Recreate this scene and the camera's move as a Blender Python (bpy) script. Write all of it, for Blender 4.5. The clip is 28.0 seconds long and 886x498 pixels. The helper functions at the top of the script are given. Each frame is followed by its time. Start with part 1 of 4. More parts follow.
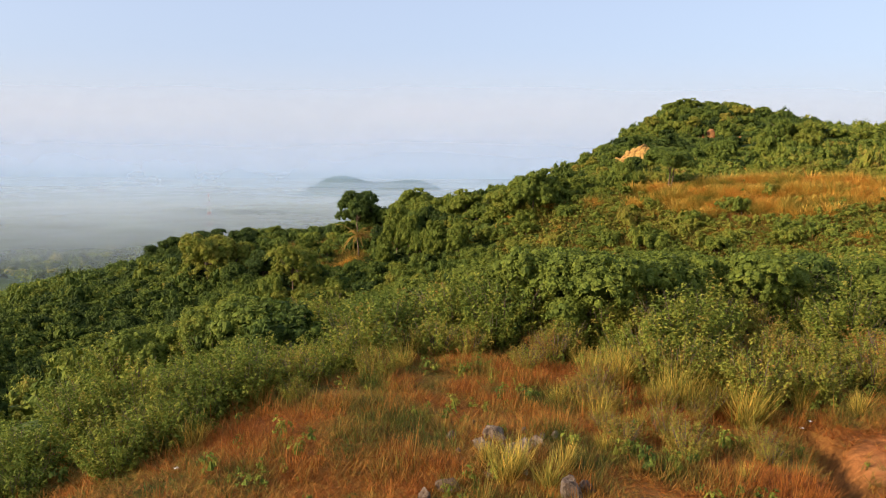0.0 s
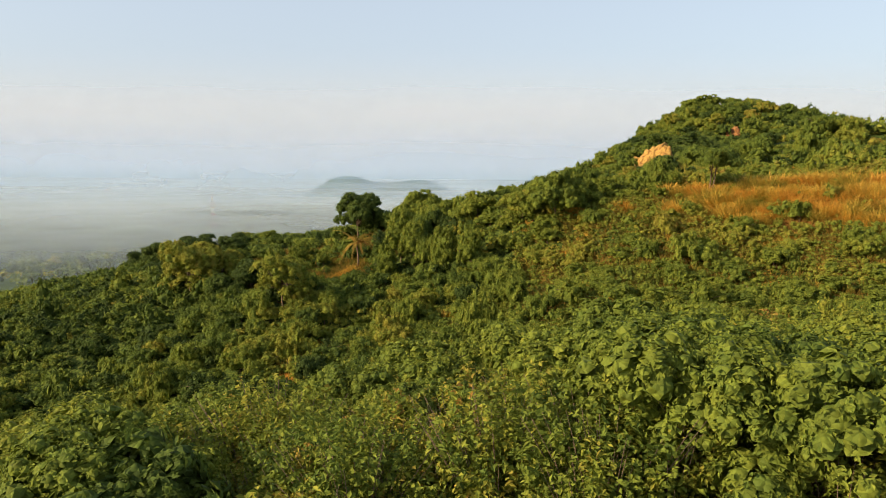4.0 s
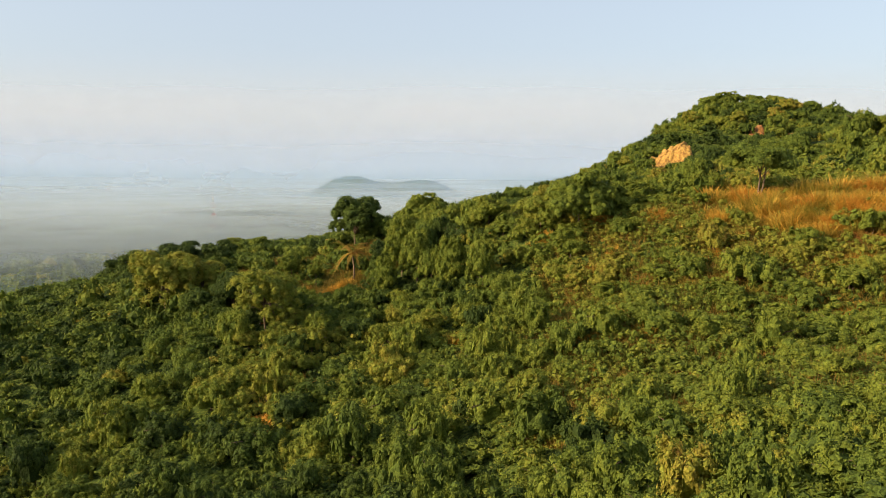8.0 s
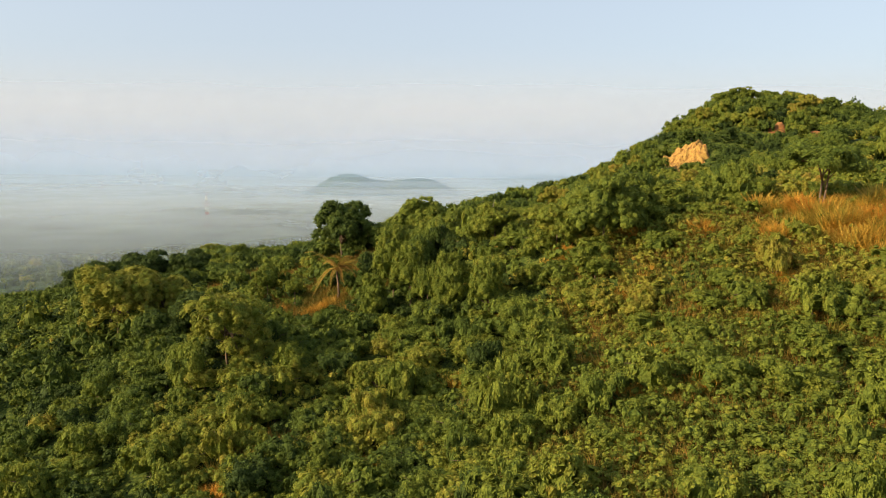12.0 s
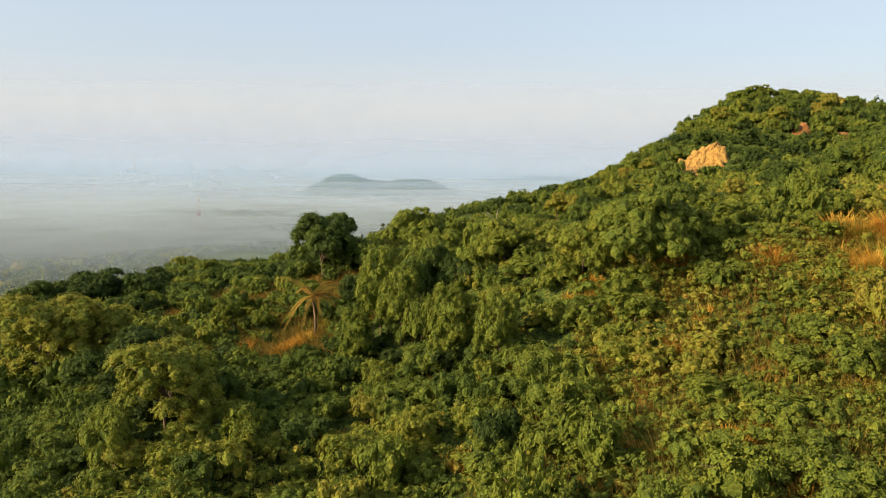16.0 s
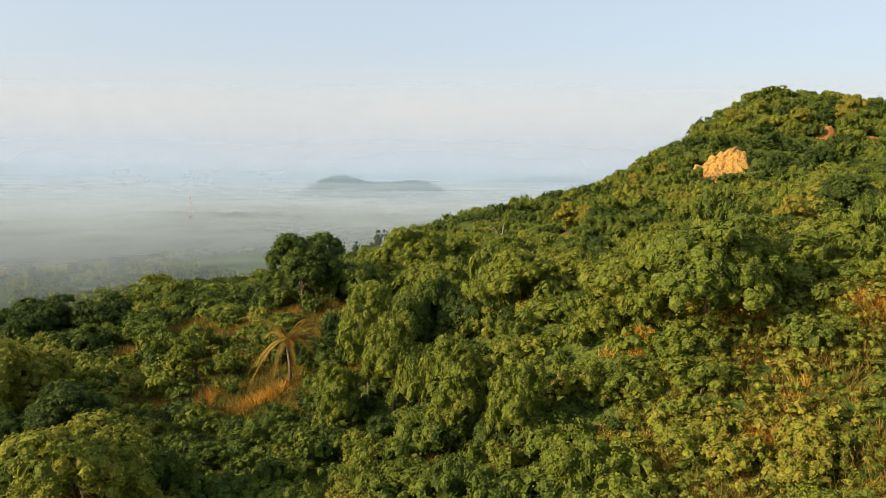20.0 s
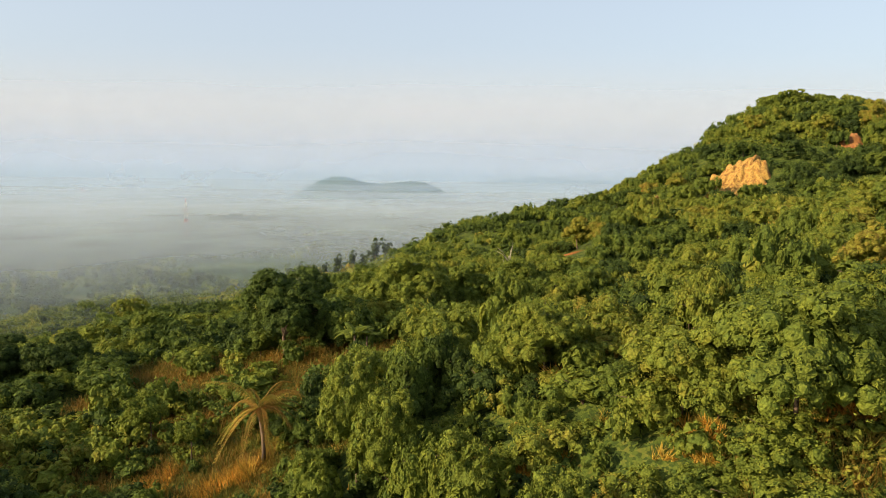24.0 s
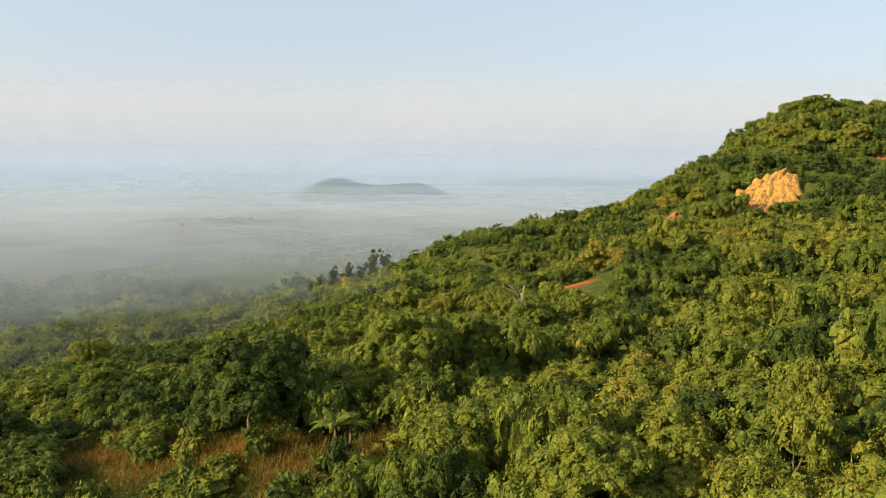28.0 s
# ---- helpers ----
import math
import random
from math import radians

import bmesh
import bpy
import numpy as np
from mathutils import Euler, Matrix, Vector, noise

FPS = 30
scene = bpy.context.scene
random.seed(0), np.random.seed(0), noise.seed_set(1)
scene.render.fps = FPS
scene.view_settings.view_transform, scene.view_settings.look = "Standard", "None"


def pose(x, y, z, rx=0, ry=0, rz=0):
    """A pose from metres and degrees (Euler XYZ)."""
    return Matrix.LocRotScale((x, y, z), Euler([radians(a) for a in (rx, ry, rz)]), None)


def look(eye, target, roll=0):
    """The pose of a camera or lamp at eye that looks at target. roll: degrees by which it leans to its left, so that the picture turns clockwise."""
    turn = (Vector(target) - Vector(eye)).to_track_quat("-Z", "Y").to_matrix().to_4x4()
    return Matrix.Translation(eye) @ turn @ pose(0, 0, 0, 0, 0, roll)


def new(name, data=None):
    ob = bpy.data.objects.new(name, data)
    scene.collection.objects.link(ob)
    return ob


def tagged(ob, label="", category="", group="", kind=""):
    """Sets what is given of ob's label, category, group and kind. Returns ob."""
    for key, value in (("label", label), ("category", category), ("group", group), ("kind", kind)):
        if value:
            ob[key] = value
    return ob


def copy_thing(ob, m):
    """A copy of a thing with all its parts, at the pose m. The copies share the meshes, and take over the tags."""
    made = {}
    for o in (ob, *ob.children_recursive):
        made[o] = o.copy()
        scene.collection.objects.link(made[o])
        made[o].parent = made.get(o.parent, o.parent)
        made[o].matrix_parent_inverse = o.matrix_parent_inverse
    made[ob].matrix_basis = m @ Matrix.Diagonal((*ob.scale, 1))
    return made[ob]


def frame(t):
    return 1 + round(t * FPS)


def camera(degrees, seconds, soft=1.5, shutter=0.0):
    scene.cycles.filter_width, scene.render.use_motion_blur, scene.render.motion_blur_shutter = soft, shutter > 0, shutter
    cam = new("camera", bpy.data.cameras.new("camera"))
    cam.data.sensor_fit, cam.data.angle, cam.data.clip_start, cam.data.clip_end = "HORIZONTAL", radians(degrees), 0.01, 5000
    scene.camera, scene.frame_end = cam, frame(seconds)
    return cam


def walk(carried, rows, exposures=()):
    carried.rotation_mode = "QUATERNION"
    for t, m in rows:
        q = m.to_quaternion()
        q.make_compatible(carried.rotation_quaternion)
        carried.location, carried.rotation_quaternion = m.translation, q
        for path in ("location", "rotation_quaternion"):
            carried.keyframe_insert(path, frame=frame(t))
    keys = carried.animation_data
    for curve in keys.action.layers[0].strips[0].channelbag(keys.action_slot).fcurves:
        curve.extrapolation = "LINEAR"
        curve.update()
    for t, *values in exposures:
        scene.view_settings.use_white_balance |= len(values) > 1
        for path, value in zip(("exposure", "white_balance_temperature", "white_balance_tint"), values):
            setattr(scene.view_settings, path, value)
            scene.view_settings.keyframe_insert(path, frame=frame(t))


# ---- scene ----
cam = camera(63.1, 28.0, soft=0.8)
# seconds, x, y, z, yaw, pitch, roll
ROWS = [
    (0.0, -0.059, -0.394, 90.123, -0.043, -6.806, 0.317),
    (1.0, -0.161, 3.836, 89.990, 0.037, -6.778, 0.304),
    (2.0, -0.297, 7.937, 89.880, 0.160, -6.787, 0.299),
    (3.0, -0.448, 11.919, 89.829, 0.316, -6.790, 0.300),
    (4.0, -0.603, 15.825, 89.827, 0.479, -6.779, 0.307),
    (5.0, -0.756, 19.704, 89.854, 0.621, -6.765, 0.320),
    (6.0, -0.903, 23.603, 89.892, 0.726, -6.759, 0.337),
    (7.0, -1.040, 27.562, 89.933, 0.787, -6.769, 0.357),
    (8.0, -1.161, 31.614, 89.980, 0.804, -6.796, 0.382),
    (9.0, -1.265, 35.779, 90.042, 0.786, -6.835, 0.408),
    (10.0, -1.353, 40.069, 90.129, 0.745, -6.881, 0.437),
    (11.0, -1.427, 44.483, 90.248, 0.690, -6.925, 0.468),
    (12.0, -1.492, 49.009, 90.403, 0.631, -6.959, 0.499),
    (13.0, -1.557, 53.619, 90.593, 0.573, -6.981, 0.530),
    (14.0, -1.630, 58.274, 90.814, 0.515, -6.990, 0.560),
    (15.0, -1.720, 62.918, 91.060, 0.459, -6.986, 0.590),
    (16.0, -1.832, 67.488, 91.327, 0.401, -6.973, 0.617),
    (17.0, -1.971, 71.916, 91.617, 0.339, -6.956, 0.643),
    (18.0, -2.134, 76.140, 91.937, 0.274, -6.938, 0.665),
    (19.0, -2.317, 80.114, 92.301, 0.208, -6.922, 0.683),
    (20.0, -2.510, 83.822, 92.729, 0.147, -6.910, 0.697),
    (21.0, -2.701, 87.285, 93.241, 0.095, -6.901, 0.706),
    (22.0, -2.878, 90.579, 93.855, 0.060, -6.898, 0.710),
    (23.0, -3.030, 93.825, 94.575, 0.042, -6.902, 0.707),
    (24.0, -3.151, 97.188, 95.392, 0.040, -6.915, 0.697),
    (25.0, -3.244, 100.836, 96.280, 0.046, -6.940, 0.680),
    (26.0, -3.322, 104.895, 97.197, 0.049, -6.973, 0.655),
    (27.0, -3.410, 109.343, 98.106, 0.046, -6.992, 0.620),
    (28.0, -3.538, 113.875, 99.003, 0.053, -6.942, 0.577),
]
EXPOSURES = [(0.0, 0.28, 6050, 16), (1.5, 0.28, 6300, 13), (3.5, 0.29, 6650, 10), (28.0, 0.29, 6650, 10)]
walk(cam, [(t, pose(x, y, z, 90 + pitch, 0, yaw) @ pose(0, 0, 0, 0, 0, roll)) for t, x, y, z, yaw, pitch, roll in ROWS], EXPOSURES)

# ---- daylight ----
SUN_AZIMUTH, SUN_ELEVATION = radians(-112), radians(24)   # azimuth from +y towards +x
world = bpy.data.worlds.new("world")
scene.world = world
world.use_nodes = True
wn = world.node_tree.nodes
sky = wn.new("ShaderNodeTexSky")
sky.sky_type, sky.sun_disc = "NISHITA", False
sky.sun_elevation, sky.sun_rotation = SUN_ELEVATION, SUN_AZIMUTH
sky.air_density, sky.dust_density, sky.ozone_density = 1.0, 3.0, 1.0
haze_mix = wn.new("ShaderNodeMixRGB")
haze_mix.inputs["Fac"].default_value = 0.45
haze_mix.inputs["Color2"].default_value = (6.2, 7.0, 8.0, 1)
world.node_tree.links.new(sky.outputs[0], haze_mix.inputs["Color1"])
world.node_tree.links.new(haze_mix.outputs[0], wn["Background"].inputs["Color"])
wn["Background"].inputs["Strength"].default_value = 0.123
sun = new("sun", bpy.data.lights.new("sun", "SUN"))
sun.data.energy, sun.data.angle, sun.data.color = 6.5, radians(0.8), (1.0, 0.81, 0.53)
sun_way = Vector((math.sin(SUN_AZIMUTH) * math.cos(SUN_ELEVATION), math.cos(SUN_AZIMUTH) * math.cos(SUN_ELEVATION), math.sin(SUN_ELEVATION)))
sun.matrix_world = look(sun_way * 300, (0, 0, 0))


# ---- materials ----
def material(name):
    m = bpy.data.materials.new(name)
    m.use_nodes = True
    return m, m.node_tree.nodes, m.node_tree.links, m.node_tree.nodes["Principled BSDF"]


def ramp(nodes, stops):
    r = nodes.new("ShaderNodeValToRGB")
    while len(r.color_ramp.elements) < len(stops):
        r.color_ramp.elements.new(0.5)
    for e, (p, c) in zip(r.color_ramp.elements, stops):
        e.position, e.color = p, (*c, 1)
    return r


def math_node(nodes, links, op, a, b):
    n = nodes.new("ShaderNodeMath")
    n.operation = op
    for i, v in enumerate((a, b)):
        if isinstance(v, (int, float)):
            n.inputs[i].default_value = v
        else:
            links.new(v, n.inputs[i])
    return n.outputs[0]


def noise_node(nodes, links, scale, detail=4, vector=None, rough=0.6):
    n = nodes.new("ShaderNodeTexNoise")
    n.inputs["Scale"].default_value, n.inputs["Detail"].default_value, n.inputs["Roughness"].default_value = scale, detail, rough
    if vector:
        links.new(vector, n.inputs["Vector"])
    return n.outputs["Fac"]


def leaf_material(name, stops, translucent=0.18, spread=0.16, rough=0.7, cell=6.5):
    """Foliage: the plant's own tint picks its colour, each leaf differs a little."""
    m, n, l, p = material(name)
    tint = n.new("ShaderNodeAttribute")
    tint.attribute_name = "tint"
    geo, info = n.new("ShaderNodeNewGeometry"), n.new("ShaderNodeObjectInfo")
    a = math_node(n, l, "MULTIPLY", math_node(n, l, "SUBTRACT", geo.outputs["Random Per Island"], 0.5), spread)
    b = math_node(n, l, "MULTIPLY", math_node(n, l, "SUBTRACT", info.outputs["Random"], 0.5), 0.10)
    own = n.new("ShaderNodeSeparateColor")       # a plant's own shade: 1 leaves the tint as it is
    l.new(info.outputs["Color"], own.inputs[0])
    b = math_node(n, l, "ADD", b, math_node(n, l, "SUBTRACT", own.outputs[0], 1.0))
    f = math_node(n, l, "ADD", tint.outputs["Fac"], math_node(n, l, "ADD", a, b))
    r = ramp(n, stops)
    l.new(f, r.inputs["Fac"])
    pos = geo.outputs["Position"]
    mott = noise_node(n, l, 0.35, 3, pos)
    hue = n.new("ShaderNodeHueSaturation")
    l.new(r.outputs["Color"], hue.inputs["Color"])
    cells = n.new("ShaderNodeTexVoronoi")
    cells.inputs["Scale"].default_value = cell
    l.new(pos, cells.inputs["Vector"])
    shade = n.new("ShaderNodeSeparateXYZ")
    l.new(cells.outputs["Color"], shade.inputs[0])
    value = math_node(n, l, "ADD", math_node(n, l, "MULTIPLY", mott, 0.7), math_node(n, l, "MULTIPLY", shade.outputs["X"], 0.6))
    l.new(math_node(n, l, "ADD", value, 0.46), hue.inputs["Value"])
    bump = n.new("ShaderNodeBump")
    bump.inputs["Strength"].default_value, bump.inputs["Distance"].default_value = 0.9, 0.5 / cell
    l.new(math_node(n, l, "SUBTRACT", shade.outputs["Y"], cells.outputs["Distance"]), bump.inputs["Height"])
    l.new(bump.outputs[0], p.inputs["Normal"])
    l.new(hue.outputs["Color"], p.inputs["Base Color"])
    p.inputs["Roughness"].default_value = rough
    p.inputs["Specular IOR Level"].default_value = 0.12
    t = n.new("ShaderNodeBsdfTranslucent")
    l.new(hue.outputs["Color"], t.inputs["Color"])
    mix = n.new("ShaderNodeMixShader")
    mix.inputs["Fac"].default_value = translucent
    l.new(p.outputs[0], mix.inputs[1])
    l.new(t.outputs[0], mix.inputs[2])
    l.new(mix.outputs[0], n["Material Output"].inputs["Surface"])
    return m


LEAF = leaf_material("foliage", [(0.0, (0.038, 0.060, 0.014)), (0.25, (0.090, 0.126, 0.021)), (0.5, (0.166, 0.194, 0.026)),
                                 (0.7, (0.252, 0.230, 0.033)), (0.85, (0.270, 0.180, 0.036)), (1.0, (0.280, 0.120, 0.028))], 0.38)
STRAW = leaf_material("dry_grass", [(0.0, (0.050, 0.072, 0.012)), (0.3, (0.140, 0.112, 0.018)), (0.55, (0.270, 0.150, 0.030)),
                                    (0.75, (0.330, 0.130, 0.020)), (1.0, (0.260, 0.080, 0.015))], 0.3, 0.22, 0.6)
GOLD = leaf_material("golden_grass", [(0.0, (0.190, 0.190, 0.030)), (0.45, (0.500, 0.330, 0.055)), (0.75, (0.620, 0.350, 0.055)), (1.0, (0.520, 0.220, 0.035))], 0.35, 0.4, 0.6)


def bark_material(name, dark, light, scale=6):
    m, n, l, p = material(name)
    co = n.new("ShaderNodeTexCoord").outputs["Object"]
    mp = n.new("ShaderNodeMapping")
    mp.inputs["Scale"].default_value = (1, 1, 0.25)
    l.new(co, mp.inputs["Vector"])
    f = noise_node(n, l, scale, 6, mp.outputs[0])
    r = ramp(n, [(0.3, dark), (0.7, light)])
    l.new(f, r.inputs["Fac"])
    l.new(r.outputs[0], p.inputs["Base Color"])
    p.inputs["Roughness"].default_value = 0.85
    b = n.new("ShaderNodeBump")
    b.inputs["Strength"].default_value, b.inputs["Distance"].default_value = 0.6, 0.05
    l.new(f, b.inputs["Height"])
    l.new(b.outputs[0], p.inputs["Normal"])
    return m


BARK = bark_material("bark", (0.055, 0.036, 0.022), (0.17, 0.11, 0.065))
PALE_BARK = bark_material("pale_bark", (0.28, 0.24, 0.18), (0.55, 0.48, 0.38))


def ground_material():
    """Earth, dry grass and green growth, laid out by three attributes of the ground sheet."""
    m, n, l, p = material("hill_ground")
    pos = n.new("ShaderNodeNewGeometry").outputs["Position"]
    fine, mid, big = noise_node(n, l, 3.0, 6, pos, 0.7), noise_node(n, l, 0.35, 5, pos), noise_node(n, l, 0.012, 5, pos)
    green = ramp(n, [(0.3, (0.012, 0.018, 0.006)), (0.45, (0.040, 0.062, 0.012)), (0.58, (0.085, 0.110, 0.018)), (0.75, (0.150, 0.120, 0.030))])
    mixed = math_node(n, l, "ADD", math_node(n, l, "MULTIPLY", fine, 0.35), math_node(n, l, "MULTIPLY", mid, 0.4))
    cells = n.new("ShaderNodeTexVoronoi")
    cells.inputs["Scale"].default_value = 4.0
    l.new(pos, cells.inputs["Vector"])
    split = n.new("ShaderNodeSeparateXYZ")
    l.new(cells.outputs["Color"], split.inputs[0])
    l.new(math_node(n, l, "ADD", mixed, math_node(n, l, "MULTIPLY", split.outputs["X"], 0.25)), green.inputs["Fac"])
    dry = ramp(n, [(0.3, (0.085, 0.033, 0.010)), (0.5, (0.185, 0.076, 0.018)), (0.72, (0.260, 0.145, 0.030))])
    l.new(math_node(n, l, "ADD", math_node(n, l, "MULTIPLY", fine, 0.6), math_node(n, l, "MULTIPLY", mid, 0.4)), dry.inputs["Fac"])
    soil = ramp(n, [(0.3, (0.130, 0.040, 0.014)), (0.50, (0.320, 0.115, 0.032)), (0.72, (0.430, 0.190, 0.060))])
    l.new(math_node(n, l, "ADD", math_node(n, l, "MULTIPLY", fine, 0.45), math_node(n, l, "MULTIPLY", mid, 0.55)), soil.inputs["Fac"])
    plain = ramp(n, [(0.35, (0.022, 0.045, 0.020)), (0.50, (0.045, 0.075, 0.030)), (0.62, (0.080, 0.110, 0.040)), (0.74, (0.150, 0.140, 0.065))])
    l.new(big, plain.inputs["Fac"])
    colour = green.outputs[0]
    for name, other, gain in (("dry", dry, 1.0), ("soil", soil, 1.0), ("plain", plain, 0.0)):
        at = n.new("ShaderNodeAttribute")
        at.attribute_name = name
        mix = n.new("ShaderNodeMixRGB")
        f = at.outputs["Fac"]
        if gain:
            e = n.new("ShaderNodeMapRange")
            e.interpolation_type = "SMOOTHSTEP"
            e.inputs["From Min"].default_value, e.inputs["From Max"].default_value = 0.35, 0.65
            l.new(math_node(n, l, "ADD", f, math_node(n, l, "MULTIPLY", math_node(n, l, "SUBTRACT", fine, 0.5), 0.7)), e.inputs["Value"])
            f = e.outputs[0]
        l.new(f, mix.inputs["Fac"])
        l.new(colour, mix.inputs["Color1"])
        l.new(other.outputs[0], mix.inputs["Color2"])
        colour = mix.outputs[0]
    l.new(colour, p.inputs["Base Color"])
    p.inputs["Roughness"].default_value = 0.95
    p.inputs["Specular IOR Level"].default_value = 0.1
    b = n.new("ShaderNodeBump")
    b.inputs["Strength"].default_value, b.inputs["Distance"].default_value = 0.8, 0.12
    l.new(math_node(n, l, "ADD", fine, split.outputs["Y"]), b.inputs["Height"])
    l.new(b.outputs[0], p.inputs["Normal"])
    return m


def rock_material(name, stops, scale=0.6):
    m, n, l, p = material(name)
    pos = n.new("ShaderNodeNewGeometry").outputs["Position"]
    mp = n.new("ShaderNodeMapping")
    mp.inputs["Scale"].default_value = (1, 1, 0.3)
    l.new(pos, mp.inputs["Vector"])
    a, c = noise_node(n, l, scale, 7, mp.outputs[0], 0.65), noise_node(n, l, scale * 6, 5, pos, 0.7)
    f = math_node(n, l, "ADD", math_node(n, l, "MULTIPLY", a, 0.7), math_node(n, l, "MULTIPLY", c, 0.3))
    r = ramp(n, stops)
    l.new(f, r.inputs["Fac"])
    l.new(r.outputs[0], p.inputs["Base Color"])
    p.inputs["Roughness"].default_value = 0.9
    b = n.new("ShaderNodeBump")
    b.inputs["Strength"].default_value, b.inputs["Distance"].default_value = 0.9, 0.4
    l.new(f, b.inputs["Height"])
    l.new(b.outputs[0], p.inputs["Normal"])
    return m


CLIFF = rock_material("cliff_rock", [(0.36, (0.10, 0.040, 0.010)), (0.44, (0.23, 0.100, 0.018)), (0.50, (0.33, 0.185, 0.032)), (0.55, (0.42, 0.265, 0.058)), (0.59, (0.27, 0.125, 0.020)), (0.66, (0.12, 0.050, 0.012))], 1.1)
EARTH = rock_material("red_earth", [(0.34, (0.09, 0.034, 0.012)), (0.5, (0.25, 0.095, 0.022)), (0.66, (0.36, 0.17, 0.040))], 1.2)
STONE = rock_material("grey_stone", [(0.35, (0.05, 0.03, 0.02)), (0.48, (0.16, 0.10, 0.06)), (0.64, (0.36, 0.27, 0.19))], 4.5)


def paint(name, colour, rough=0.6):
    m, n, l, p = material(name)
    f = noise_node(n, l, 1.5, 5, n.new("ShaderNodeNewGeometry").outputs["Position"])
    r = ramp(n, [(0.3, tuple(c * 0.72 for c in colour)), (0.7, colour)])
    l.new(f, r.inputs["Fac"])
    l.new(r.outputs[0], p.inputs["Base Color"])
    p.inputs["Roughness"].default_value = rough
    return m


RED, WHITE, ROOF, PLASTER, LITTER = paint("red_paint", (0.55, 0.06, 0.03)), paint("white_paint", (0.80, 0.80, 0.78)), paint("sheet_roof", (0.75, 0.74, 0.70)), paint("plaster", (0.62, 0.58, 0.50)), paint("litter", (0.8, 0.8, 0.78))

# ---- the lie of the land ----
XS = np.array([-220, -130, -85, -55, -30, -8, 15, 40, 68, 100, 150, 240.0])
YS = np.array([-50, 17, 42, 70, 100, 125, 150, 180, 215, 255, 300, 360, 480.0])
# cross-sections of the hillside, one row for each of YS: the knoll and the near slope, then the ridge and the hilltop
NEAR_SECTIONS = [
    (45.0, 62.7, 71.5, 76.4, 79.2, 80.0, 81.5, 83.6, 83.8, 82.2, 78.0, 70.0),
    (33.2, 49.9, 59.5, 67.6, 75.5, 82.1, 83.4, 84.0, 83.2, 81.2, 78.0, 73.1),
    (29.7, 45.7, 55.1, 63.4, 71.7, 77.9, 81.1, 81.7, 82.7, 80.9, 78.4, 74.6),
    (27.7, 42.6, 51.3, 57.4, 62.5, 64.7, 72.6, 76.3, 79.9, 80.1, 80.7, 76.9),
    (26.9, 42.8, 50.2, 51.9, 56.3, 62.9, 70.1, 73.7, 82.1, 84.3, 85.9, 79.7),
    (26.3, 45.0, 53.7, 54.9, 65.0, 65.0, 74.1, 82.1, 87.2, 88.7, 90.2, 83.9),
]
FAR_SECTIONS = [
    (25.0, 47.2, 57.7, 63.1, 65.4, 71.6, 82.3, 85.8, 88.8, 90.3, 91.6, 90.9),
    (22.5, 49.3, 60.2, 66.0, 70.0, 75.2, 75.0, 82.8, 84.5, 88.8, 93.6, 98.4),
    (18.6, 46.4, 56.2, 65.8, 67.3, 70.2, 74.6, 77.0, 88.4, 97.1, 96.2, 103.2),
    (14.4, 47.5, 53.3, 58.8, 66.2, 71.4, 72.6, 81.5, 83.2, 88.0, 99.5, 103.4),
    (14.8, 36.6, 36.5, 42.3, 51.5, 58.2, 65.2, 74.8, 89.8, 101.0, 100.9, 90.5),
    (11.5, 35.8, 33.8, 40.7, 50.8, 62.4, 70.8, 76.6, 86.2, 107.0, 113.5, 96.8),
    (9.8, 13.9, 27.3, 33.7, 37.8, 41.9, 46.2, 48.3, 46.5, 62.0, 84.5, 85.9),
]
SECTIONS = np.array(NEAR_SECTIONS + FAR_SECTIONS)


def spline_weights(knots, x):
    """Natural cubic spline: the weight of every knot at each x."""
    n, h = len(knots), np.diff(knots)
    a, b = np.eye(n), np.zeros((n, n))
    for i in range(1, n - 1):
        a[i, i - 1:i + 2] = h[i - 1], 2 * (h[i - 1] + h[i]), h[i]
        b[i, i - 1:i + 2] = 6 / h[i - 1], -6 / h[i - 1] - 6 / h[i], 6 / h[i]
    curve, unit = np.linalg.solve(a, b), np.eye(n)
    x = np.clip(x, knots[0], knots[-1])
    k = np.clip(np.searchsorted(knots, x) - 1, 0, n - 2)
    hk = h[k]
    u, v = (knots[k + 1] - x) / hk, (x - knots[k]) / hk
    return u[:, None] * unit[k] + v[:, None] * unit[k + 1] + ((u ** 3 - u) * hk ** 2 / 6)[:, None] * curve[k] + ((v ** 3 - v) * hk ** 2 / 6)[:, None] * curve[k + 1]


def smooth(a, b, x):
    s = np.clip((x - a) / (b - a), 0, 1)
    return s * s * (3 - 2 * s)


WAVES = np.random.RandomState(5).uniform(-1, 1, (24, 3))


def ripple(x, y, size):
    """Cheap smooth unevenness, about -1 to 1."""
    out = np.zeros_like(x, dtype=float)
    for a, b, c in WAVES:
        out += np.sin((x * a + y * b) * 6.283 / size + c * 9)
    return out / 5


def bump_at(x, y, cx, cy, rx, ry):
    return np.exp(-((x - cx) / rx) ** 2 - ((y - cy) / ry) ** 2)


# far hills: x, y, height, half widths
FAR_HILLS = [(-251, 1800, 82, 112, 100), (-62, 1880, 70, 105, 100), (200, 2900, 40, 300, 160), (480, 3000, 62, 360, 200), (900, 3300, 80, 460, 260), (60, 1600, 22, 240, 90),
             (-2150, 4300, 30, 300, 260), (-1350, 4350, 14, 700, 260), (-560, 1350, 20, 260, 90), (-260, 1150, 16, 220, 80)]
GULLY = [(10.4, 19.0), (9.9, 17.4), (9.4, 15.8), (8.6, 13.4)]


